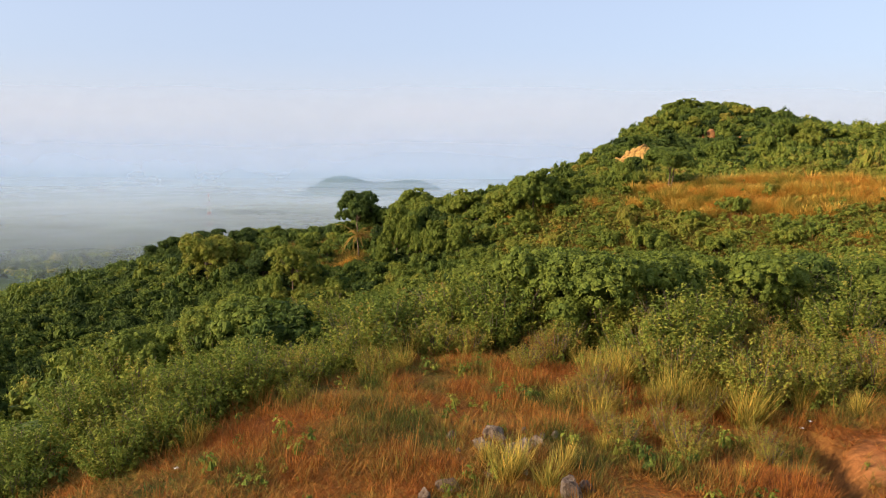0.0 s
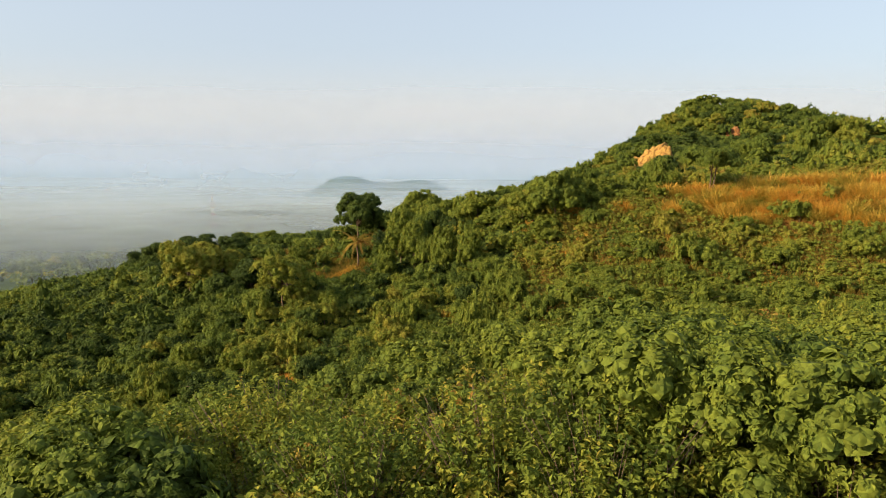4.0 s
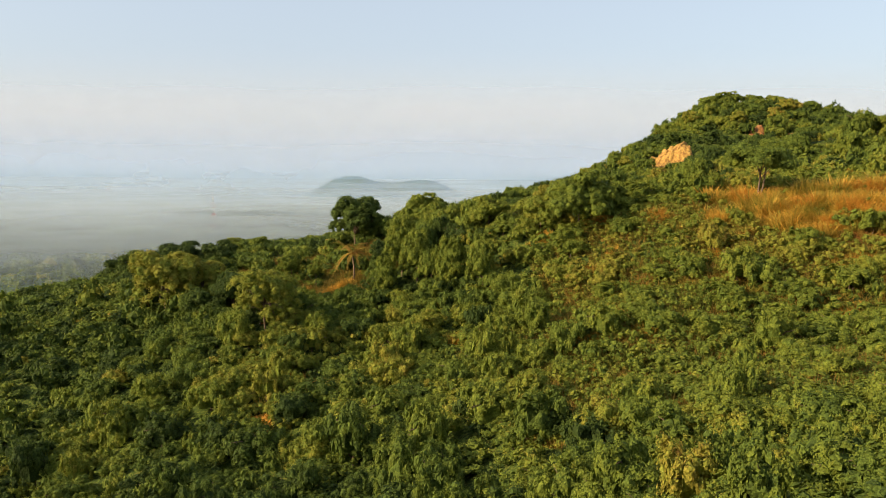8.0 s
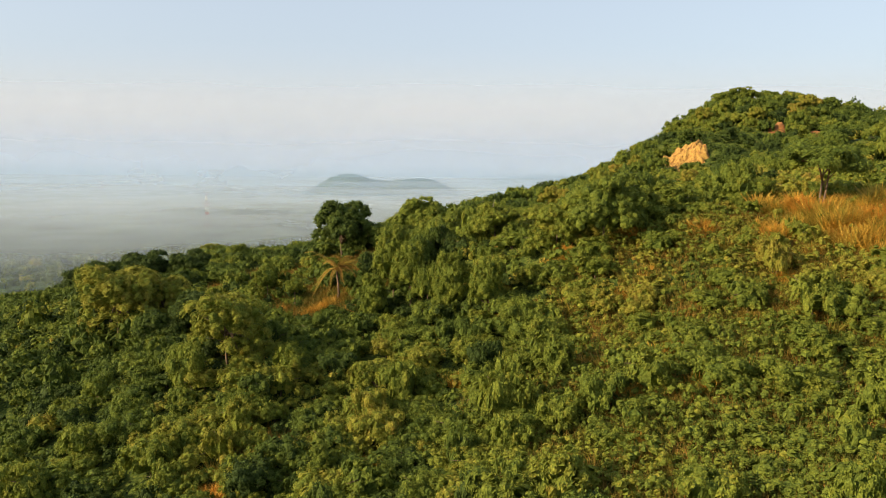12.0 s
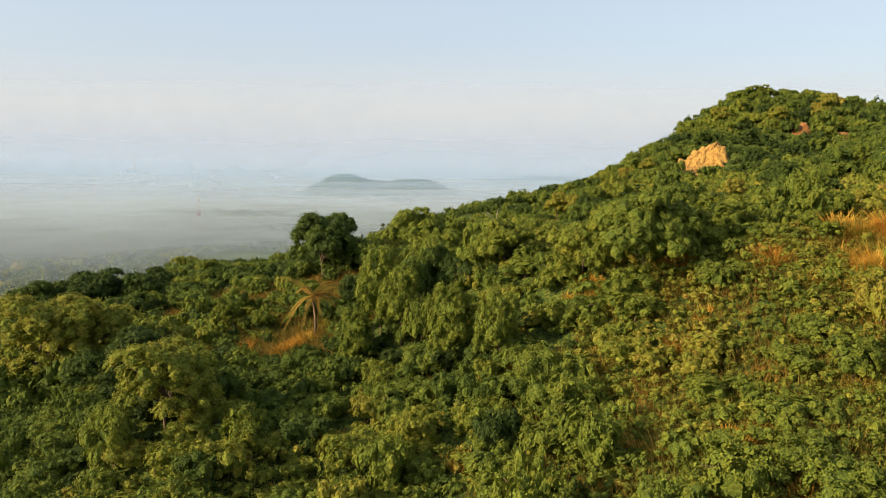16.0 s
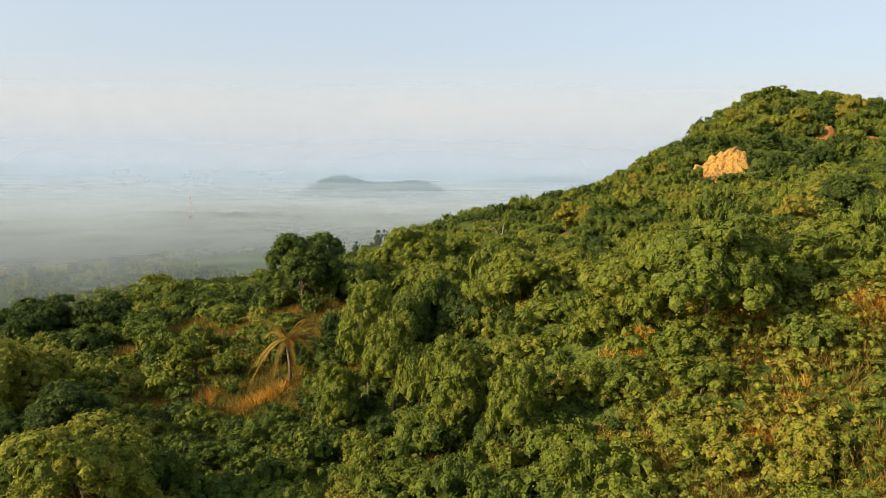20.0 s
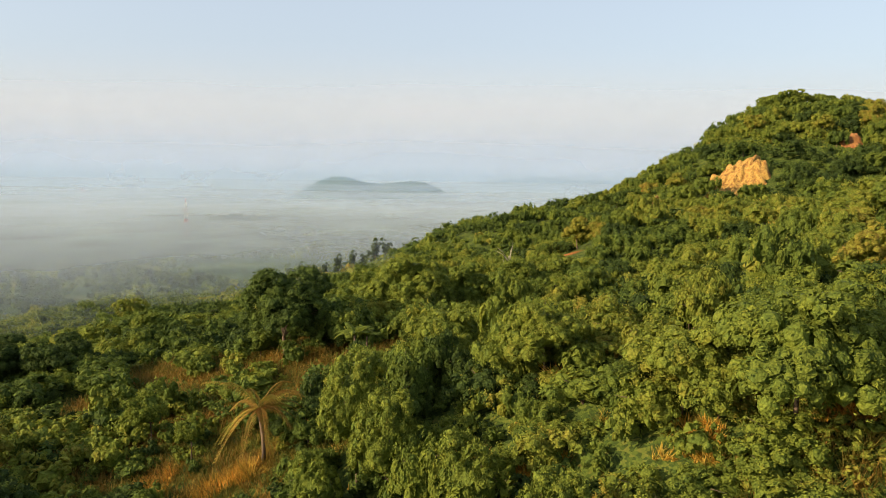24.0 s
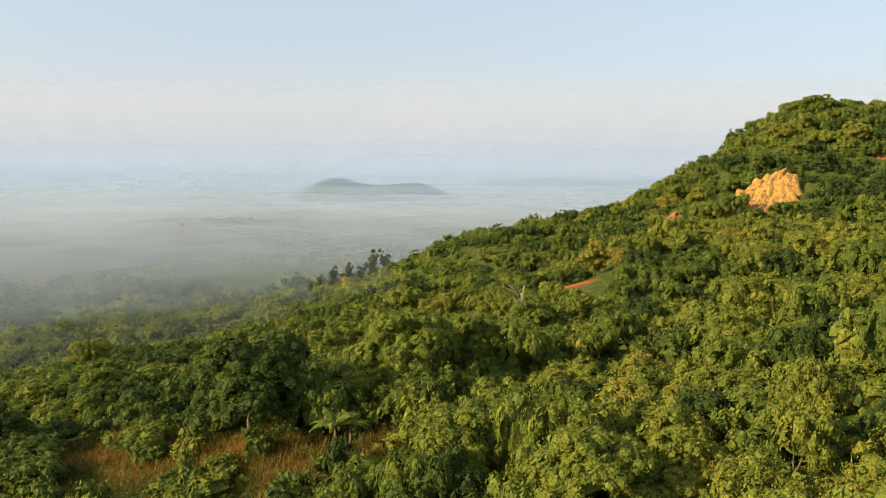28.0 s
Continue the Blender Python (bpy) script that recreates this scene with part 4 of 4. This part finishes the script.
def grown(rng, templates, x, y, size, tall, tint, spread=0.1):
    """All plants of a stretch as one array of polygons, with tints."""
    polys, tints = [], []
    z = height(x, y)
    which = rng.randint(len(templates), size=len(x))
    turn = rng.uniform(0, 6.283, len(x))
    for k, plant in enumerate(templates):
        t = plant.tris
        i = np.flatnonzero(which == k)
        if not len(i):
            continue
        c, s = np.cos(turn[i]), np.sin(turn[i])
        q = np.empty((len(i), *t.shape), np.float32)
        q[..., 0] = (t[None, ..., 0] * c[:, None, None] - t[None, ..., 1] * s[:, None, None]) * size[i][:, None, None] + x[i][:, None, None]
        q[..., 1] = (t[None, ..., 0] * s[:, None, None] + t[None, ..., 1] * c[:, None, None]) * size[i][:, None, None] + y[i][:, None, None]
        q[..., 2] = t[None, ..., 2] * tall[i][:, None, None] + z[i][:, None, None]
        polys.append(q.reshape(-1, *t.shape[1:]))
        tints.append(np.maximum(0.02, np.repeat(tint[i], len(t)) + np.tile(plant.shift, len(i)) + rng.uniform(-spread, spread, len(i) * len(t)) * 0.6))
    return np.concatenate(polys), np.concatenate(tints)


def stuff(name, label, category, polys, tints, mat):
    return tagged(new(name, mesh_of(name, polys, mat, tints)), label, category, kind="stuff")


def meadow(x, y):
    """How far a place belongs to the open grassy slope (0 to 1)."""
    return np.clip(bump_at(x, y, 32, 108, 26, 26) * 1.6 + bump_at(x, y, 55, 118, 25, 22), 0, 1)


def tints_with_shade(rng, x, y, base):
    """Tint of each plant: drifts over the hillside, darkened for the west slope's shade, with single odd ones."""
    t = base + 0.13 * ripple(x, y, 45) + 0.08 * ripple(y, x, 14) + rng.normal(size=len(x)) * 0.10
    # west slope: the shade lying there is put into the plants' tint
    t = t - 0.07 * smooth(2, -22, x) * smooth(112, 135, y) * smooth(330, 280, y)
    # lower tint in the dip before y 106; more painted shade low in the west
    t = t - 0.10 * smooth(106, 84, y) * smooth(45, 60, y) - 0.03 * smooth(-22, -32, x) * smooth(108, 122, y) * smooth(166, 154, y)
    t = np.minimum(t, 0.64) + 0.10 * smooth(4, 16, x) * smooth(112, 130, y) * smooth(215, 185, y)
    t = np.where(y > 172, np.minimum(t, 0.55), t)
    odd = rng.uniform(size=len(x))
    t = np.where(meadow(x, y) > 0.35, np.maximum(t, 0.44), t)
    odd = np.where(meadow(x, y) > 0.35, np.minimum(odd, 0.89), odd)
    return np.clip(np.where(odd < 0.012, 0.72, np.where(odd > 0.90, 0.10, t)), 0.02, 0.95)


rng = np.random.RandomState(11)
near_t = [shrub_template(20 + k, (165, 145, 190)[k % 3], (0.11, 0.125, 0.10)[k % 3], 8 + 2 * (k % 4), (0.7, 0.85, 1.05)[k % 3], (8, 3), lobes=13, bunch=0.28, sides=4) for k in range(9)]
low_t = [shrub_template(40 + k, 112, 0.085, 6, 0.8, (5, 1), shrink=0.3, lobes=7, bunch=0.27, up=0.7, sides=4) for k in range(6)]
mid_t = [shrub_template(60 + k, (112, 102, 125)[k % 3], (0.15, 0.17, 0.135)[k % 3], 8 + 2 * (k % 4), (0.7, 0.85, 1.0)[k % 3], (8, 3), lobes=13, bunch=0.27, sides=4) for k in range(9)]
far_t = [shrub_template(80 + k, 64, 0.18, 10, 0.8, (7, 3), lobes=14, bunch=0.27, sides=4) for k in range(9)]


def sizes(rng, n, low, high):
    """Mostly small plants, a few large ones."""
    return low + (high - low) * rng.uniform(size=n) ** 1.8


SHADES = ("dark green", "deep green", "mid-green", "fresh green", "light green", "yellow-green", "olive-yellow")


def shade_of(hue):
    return SHADES[int(min(6, max(0, (hue - 0.12) / 0.075)))]


class Growth:
    """Several shapes of one kind of plant, one metre in radius and height, set out as single things."""
    def __init__(self, name, text, category, group, seed, shapes, count, leaf, lobes, bunch, flat, stem, masses=12, droop=0.0, width=0.7, up=0.4, trunks=1):
        self.text, self.category, self.group, self.kinds = text, category, group, []
        for k in range(shapes):
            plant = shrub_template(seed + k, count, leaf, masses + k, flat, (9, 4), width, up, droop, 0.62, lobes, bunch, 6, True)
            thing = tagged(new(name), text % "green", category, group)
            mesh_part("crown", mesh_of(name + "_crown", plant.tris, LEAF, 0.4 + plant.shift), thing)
            for t in range(trunks):
                bm = bmesh.new()
                limbs(bm, np.random.RandomState(seed + k + 50 * t), (0.12 * t, -0.1 * t, -0.3), (0.1 - 0.3 * t, 0.05 + 0.2 * t, 0.6), stem, [(0.4, 0.2, 0.6), (-0.4, 0.1, 0.6), (0, -0.4, 0.7)], 4, 5)
                part("stem", bm, BARK, thing)
            self.kinds.append(Kind(thing))

    def set_out(self, x, y, size, tall, hue, sink=0.0):
        for i in range(len(x)):
            ob = self.kinds[i % len(self.kinds)].put(float(x[i]), float(y[i]), (i * 2.4) % 6.28, float(size[i]), sink, float(tall[i] / size[i]))
            tagged(ob, self.text % shade_of(hue[i]))
            for child in ob.children:
                child.color = (0.6 + float(hue[i]), 1, 1, 1)


def knoll_side(x, y):
    return ((y < 43) & (x > -17) & (x < 25)).astype(float)


x, y = scatter(rng, -17, 25, 31.5, 43, 1.75, lambda x, y: in_sight(x, y) * clear_of(x, y))
pick = rng.uniform(size=len(x))
for k in range(len(x)):
    kind = knoll_a if pick[k] < 0.34 else knoll_f if pick[k] < 0.58 else knoll_c if pick[k] < 0.70 else knoll_b if pick[k] < 0.92 else knoll_e
    shaded(kind.put(float(x[k]), float(y[k]), k * 2.4, 0.8 + 0.45 * (k % 7) / 6, 0.1), 0.24 * pick[k] * 7 % 0.24 - 0.12)

x, y = scatter(rng, -125, 125, 33, 172, 2.2, lambda x, y: in_sight(x, y) * (1 - knoll_side(x, y)) * (1 - 0.70 * (meadow(x, y) > 0.5)) * (1 - 0.7 * (cover(x, y, DRY + SOIL) > 0.5)) * (1 - 0.6 * (cover(x, y, GOLDEN) > 0.5)) * clear_of(x, y, 0.5))
size = np.minimum(sizes(rng, len(x), 0.95, 2.9), 1.4 + 0.6 * smooth(45, 72, y) + 1.5 * smooth(72, 105, y))
near = np.hypot(np.abs(x) - 2, np.maximum(0, y - 114)) < 52
hue, tall = tints_with_shade(rng, x, y, 0.43), size * rng.uniform(0.7, 1.3, len(x)) * np.where(rng.uniform(size=len(x)) < 0.15, 1.7, 1.0)
# the largest ones near the way stand as single shrubs
large = near & (size > np.sort(size[near])[-780])
single = np.flatnonzero(large)
rng.shuffle(single)
shrubs = [Growth("rounded_shrub", "rounded %s shrub standing out of the thicket", "shrub", "rounded shrubs on the slope", 300, 4, 1000, 0.078, 42, 0.20, 0.85, 0.035),
          Growth("bushy_shrub", "bushy %s shrub with broad leaves in the thicket", "shrub", "broad-leaved shrubs on the slope", 320, 3, 880, 0.092, 38, 0.21, 0.8, 0.035, width=0.6, trunks=2),
          Growth("overgrown_shrub", "%s shrub overgrown with drooping creepers", "shrub", "overgrown shrubs on the slope", 340, 3, 1000, 0.078, 42, 0.195, 1.1, 0.04, droop=0.6, up=0.15)]
for k, kind in enumerate(shrubs):
    i = single[k::3]
    kind.set_out(x[i], y[i], size[i], tall[i], hue[i])
x, y, size, tall, hue, near = x[~large], y[~large], size[~large], tall[~large], hue[~large], near[~large]
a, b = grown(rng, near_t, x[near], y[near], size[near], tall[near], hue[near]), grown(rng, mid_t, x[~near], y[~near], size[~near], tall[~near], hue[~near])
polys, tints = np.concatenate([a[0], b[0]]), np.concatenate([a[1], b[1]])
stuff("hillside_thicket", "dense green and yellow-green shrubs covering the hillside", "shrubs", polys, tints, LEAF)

x, y = scatter(rng, -20, 110, 75, 150, 1.1, lambda x, y: in_sight(x, y) * (meadow(x, y) > 0.3) * (1 - 0.75 * (cover(x, y, DRY + GOLDEN) > 0.5)))
size = sizes(rng, len(x), 0.85, 1.7)
polys, tints = grown(rng, low_t, x, y, size, size * rng.uniform(0.5, 1.15, len(x)), tints_with_shade(rng, x, y, 0.53))
stuff("low_scrub", "low yellow-green scrub on the open slope", "scrub", polys, tints, LEAF)

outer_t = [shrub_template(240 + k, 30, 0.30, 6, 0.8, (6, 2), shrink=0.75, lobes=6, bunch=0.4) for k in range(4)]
x, y = scatter(rng, -135, 135, -40, 170, 3.6, lambda x, y: (1 - in_sight(x, y)) * (np.hypot(x, y - 8) > 20) * 0.85)
size = sizes(rng, len(x), 1.3, 2.8)
polys, tints = grown(rng, outer_t, x, y, size, size * rng.uniform(0.7, 1.4, len(x)), tints_with_shade(rng, x, y, 0.40))
stuff("outer_scrub", "green shrubs on the flanks of the hill", "shrubs", polys, tints, LEAF)

x, y = scatter(rng, -180, 180, 172, 275, 4.4, lambda x, y: in_sight(x, y) * (1 - 0.9 * (cover(x, y, SOIL) > 0.5)) * clear_of(x, y, 1.1))
size = sizes(rng, len(x), 2.1, 4.1)
tall, hue = size * rng.uniform(0.75, 1.35, len(x)) * np.where(rng.uniform(size=len(x)) < 0.1, 1.4, 1.0), tints_with_shade(rng, x, y, 0.43)
tall = np.where(x < -20, np.minimum(tall, 3.6), tall)      # the western ridge bears low growth
nearer = (x > -80) & (x < 110) & (y < 262)
large = nearer & (size > np.sort(size[nearer])[-480])
single = np.flatnonzero(large)
rng.shuffle(single)
trees = [Growth("hillside_tree", "low %s broadleaved tree with a rounded crown", "tree", "rounded trees on the hillside", 360, 4, 1100, 0.07, 46, 0.20, 0.8, 0.035),
         Growth("spreading_tree", "low %s spreading tree with a layered crown", "tree", "spreading trees on the hillside", 380, 3, 960, 0.08, 40, 0.21, 0.6, 0.035, 16)]
for k, kind in enumerate(trees):
    i = single[k::2]
    kind.set_out(x[i], y[i], size[i], tall[i], hue[i])
x, y, size, tall, hue = x[~large], y[~large], size[~large], tall[~large], hue[~large]
polys, tints = grown(rng, mid_t, x, y, size, tall, hue)
stuff("slope_woodland", "low broadleaved woodland on the hillside", "woodland", polys, tints, LEAF)

x, y = scatter(rng, -230, 300, 275, 500, 5.0, lambda x, y: in_sight(x, y) * (1 - ((y > 380) & (x > 45))) * (1 - 0.95 * (cover(x, y, SOIL) > 0.45)) * clear_of(x, y))
u, v = scatter(rng, 40, 150, 225, 335, 3.5, lambda x, y: in_sight(x, y) * (np.hypot((x - 74) * 1.1, (y - 291) * 0.8) > 7.5) * clear_of(x, y) * 0.7)
size = np.concatenate([sizes(rng, len(x), 2.0, 4.6), sizes(rng, len(u), 1.0, 1.9)])
x, y = np.concatenate([x, u]), np.concatenate([y, v])
tall, hue = size * rng.uniform(0.8, 1.5, len(x)), tints_with_shade(rng, x, y, 0.36)
nearer = (x > -20) & (x < 170) & (y < 372) & (x > (y - 330) * 0.6)
large = nearer & (size > np.sort(size[nearer])[-280])
i = np.flatnonzero(large)
Growth("hilltop_tree", "%s broadleaved tree on the hilltop woods", "tree", "larger trees on the hilltop", 400, 4, 760, 0.085, 40, 0.21, 0.75, 0.03, 14).set_out(x[i], y[i], size[i], tall[i], hue[i])
x, y, size, tall, hue = x[~large], y[~large], size[~large], tall[~large], hue[~large]
polys, tints = grown(rng, far_t, x, y, size, tall, hue)
stuff("hilltop_woodland", "small broadleaved trees covering the hilltop", "woodland", polys, tints, LEAF)

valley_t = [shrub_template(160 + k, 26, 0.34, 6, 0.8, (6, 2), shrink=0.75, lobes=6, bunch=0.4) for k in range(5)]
x, y = scatter(rng, -1000, 500, 480, 1300, 14, lambda x, y: (np.abs(x) < 0.66 * y + 20) * (ripple(x, y, 330) > -0.45) * 0.75)
size = rng.uniform(3.5, 8.5, len(x))
polys, tints = grown(rng, valley_t, x, y, size, size * rng.uniform(0.7, 1.2, len(x)), tints_with_shade(rng, x, y, 0.2))
stuff("valley_woodland", "groves of trees on the valley floor", "woodland", polys, tints, LEAF)


tufts = [Template(tuft(100 + k, 10, 1.0, 0.7, 0.011)) for k in range(6)]
x, y = scatter(rng, -16, 18, 7, 30, 0.17, lambda x, y: (np.abs(x) < 0.7 * y + 3) * (cover(x, y, DRY) > 0.12) * (1 - 0.93 * (cover(x, y, SOIL) > 0.45)) * (line_distance(x, y, GULLY) > 0.45))
size = rng.uniform(0.14, 0.42, len(x)) * (1 + 0.5 * ripple(x, y, 2.2)) * np.where(rng.uniform(size=len(x)) < 0.05, 2.2, 1.0)
polys, tints = grown(rng, tufts, x, y, np.full(len(x), 0.8), size, np.clip(0.62 + 0.28 * ripple(x, y, 5) + 0.22 * ripple(y, x, 1.7) + rng.normal(size=len(x)) * 0.2, 0.05, 1))
stuff("dry_grass", "reddish-brown dry grass on the rounded knoll", "grass", polys, tints, STRAW)

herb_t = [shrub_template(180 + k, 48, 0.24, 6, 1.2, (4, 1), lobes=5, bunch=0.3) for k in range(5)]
x, y = scatter(rng, -16, 18, 8, 28, 0.55, lambda x, y: (np.abs(x) < 0.7 * y + 2) * (ripple(x, y, 4.5) > 0.05) * (line_distance(x, y, GULLY) > 0.5) * 0.7)
size = sizes(rng, len(x), 0.10, 0.34)
polys, tints = grown(rng, herb_t, x, y, size, size * rng.uniform(0.8, 1.6, len(x)), np.clip(0.50 + rng.normal(size=len(x)) * 0.15, 0.2, 0.85))
stuff("knoll_herbs", "small green and yellowing herbs among the dry grass", "herbs", polys, tints, LEAF)

tall_tufts = [Template(tuft(120 + k, 18, 1.0, 0.8, 0.030)) for k in range(6)]
x, y = scatter(rng, -30, 100, 100, 165, 0.40, lambda x, y: in_sight(x, y) * np.maximum((cover(x, y, GOLDEN) + 0.42 * ripple(x, y, 7) + 0.22 * ripple(y, x, 2.5) > 0.42) * 0.9, (cover(x, y, SPARSE) > 0.3) * 0.15))
size = rng.uniform(0.5, 1.3, len(x)) * (1 + 0.5 * ripple(x, y, 4)) * np.where(cover(x, y, GOLDEN) > 0.3, 1.35, 0.7)
polys, tints = grown(rng, tall_tufts, x, y, size * 1.7, size, np.clip(np.where(cover(x, y, GOLDEN) > 0.3, 0.54, 0.22) + 0.36 * ripple(x, y, 7) + rng.normal(size=len(x)) * 0.13, 0, 1))
stuff("tall_dry_grass", "tall orange-gold dry grass on the open slope", "grass", polys, tints, GOLD)

def glade(x, y):
    """The open places round the palm, where only grass and herbs grow."""
    return ((np.hypot((x + 26) / 20, (y - 170) / 24) < 1) & (y > 148)).astype(float)


grass_t = [Template(tuft(150 + k, 11, 1.0, 0.7, 0.026)) for k in range(6)]
x, y = scatter(rng, -60, 70, 84, 195, 0.55, lambda x, y: in_sight(x, y) * np.maximum((meadow(x, y) > 0.3) * 0.75, np.maximum((cover(x, y, DRY) + cover(x, y, SOIL) > 0.3) * (x < 14), glade(x, y) * 0.85)))
size = rng.uniform(0.6, 1.4, len(x))
polys, tints = grown(rng, grass_t, x, y, size * 1.5, size, np.clip(0.33 + 0.12 * ripple(x, y, 8) + 0.14 * smooth(15, 50, x) + 0.14 * (cover(x, y, DRY) > 0.3) + glade(x, y) * 0.10 * ripple(y, x, 5) + rng.normal(size=len(x)) * 0.09, 0, 0.45))
stuff("hill_grass", "olive and straw-coloured grass between the shrubs", "grass", polys, tints, STRAW)

# ---- morning mist and tinted distance haze over the valley ----
def mist_haze_material(name, begin, full, strength, patch, ragged, colour, fade):
    """Thin mist and distance haze as tint, clear near the hill and denser far off, breaking up in patches; a veil thins
    out between two heights.
    """
    m, n, l, p = material(name)
    pos = n.new("ShaderNodeNewGeometry").outputs["Position"]
    xyz = n.new("ShaderNodeSeparateXYZ")
    l.new(pos, xyz.inputs[0])
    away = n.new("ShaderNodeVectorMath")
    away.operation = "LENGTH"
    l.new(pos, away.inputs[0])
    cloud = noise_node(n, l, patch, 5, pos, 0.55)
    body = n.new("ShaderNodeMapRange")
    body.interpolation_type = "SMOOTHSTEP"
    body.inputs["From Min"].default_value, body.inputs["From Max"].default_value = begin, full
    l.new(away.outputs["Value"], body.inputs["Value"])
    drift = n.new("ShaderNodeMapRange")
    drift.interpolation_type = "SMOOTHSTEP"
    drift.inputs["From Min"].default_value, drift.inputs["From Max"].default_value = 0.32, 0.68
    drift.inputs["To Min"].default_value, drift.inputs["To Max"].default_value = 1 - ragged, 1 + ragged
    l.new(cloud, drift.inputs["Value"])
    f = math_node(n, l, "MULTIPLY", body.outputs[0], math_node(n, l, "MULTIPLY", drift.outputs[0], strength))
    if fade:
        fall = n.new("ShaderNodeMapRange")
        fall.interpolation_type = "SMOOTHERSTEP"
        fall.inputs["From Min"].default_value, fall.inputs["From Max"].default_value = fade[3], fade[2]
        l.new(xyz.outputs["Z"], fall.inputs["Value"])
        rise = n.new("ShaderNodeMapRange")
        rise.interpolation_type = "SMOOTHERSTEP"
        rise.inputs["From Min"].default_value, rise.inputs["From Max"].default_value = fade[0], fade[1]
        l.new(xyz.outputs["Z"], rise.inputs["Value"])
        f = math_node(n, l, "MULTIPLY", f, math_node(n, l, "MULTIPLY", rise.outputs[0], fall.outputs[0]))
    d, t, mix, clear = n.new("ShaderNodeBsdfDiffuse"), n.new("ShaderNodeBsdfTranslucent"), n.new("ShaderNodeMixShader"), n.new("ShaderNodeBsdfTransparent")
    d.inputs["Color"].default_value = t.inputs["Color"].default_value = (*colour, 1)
    l.new(d.outputs[0], mix.inputs[1])
    l.new(t.outputs[0], mix.inputs[2])
    out = n.new("ShaderNodeMixShader")
    l.new(f, out.inputs["Fac"])
    l.new(clear.outputs[0], out.inputs[1])
    l.new(mix.outputs[0], out.inputs[2])
    l.new(out.outputs[0], n["Material Output"].inputs["Surface"])
    return m


def mist_haze_sheet(corners, mat):
    me = bpy.data.meshes.new("mist_haze_sheet")
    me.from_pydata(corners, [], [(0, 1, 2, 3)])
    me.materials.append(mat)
    tagged(new("mist_haze_sheet", me), "thin tinted sheet for morning mist and distance haze over the valley", "mist", kind="stuff").visible_shadow = False


# sheet colours: grey of the valley mist, blue and cream of distance haze
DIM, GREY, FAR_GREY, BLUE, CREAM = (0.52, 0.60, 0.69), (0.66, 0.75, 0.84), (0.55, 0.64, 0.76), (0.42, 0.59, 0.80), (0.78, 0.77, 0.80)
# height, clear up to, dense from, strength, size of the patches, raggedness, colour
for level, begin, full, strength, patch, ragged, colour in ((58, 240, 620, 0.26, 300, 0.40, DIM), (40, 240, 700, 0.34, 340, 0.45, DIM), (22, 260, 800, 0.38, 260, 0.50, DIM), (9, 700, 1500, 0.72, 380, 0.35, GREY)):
    mist_haze_sheet([(-4700, 200, level), (4700, 200, level), (4700, 4800, level), (-4700, 4800, level)], mist_haze_material("mist", begin, full, strength, 1.0 / patch, ragged, colour, None))
# upright sheets added to tint what lies behind them with haze
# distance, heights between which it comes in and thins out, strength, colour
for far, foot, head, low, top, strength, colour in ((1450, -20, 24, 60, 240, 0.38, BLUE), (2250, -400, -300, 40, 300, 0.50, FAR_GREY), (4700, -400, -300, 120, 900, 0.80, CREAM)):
    mist_haze_sheet([(-far, far, -160), (far, far, -160), (far, far, top), (-far, far, top)], mist_haze_material("haze_veil", 0, 1, strength, 5.0 / far, 0.10, colour, (foot, head, low, top)))
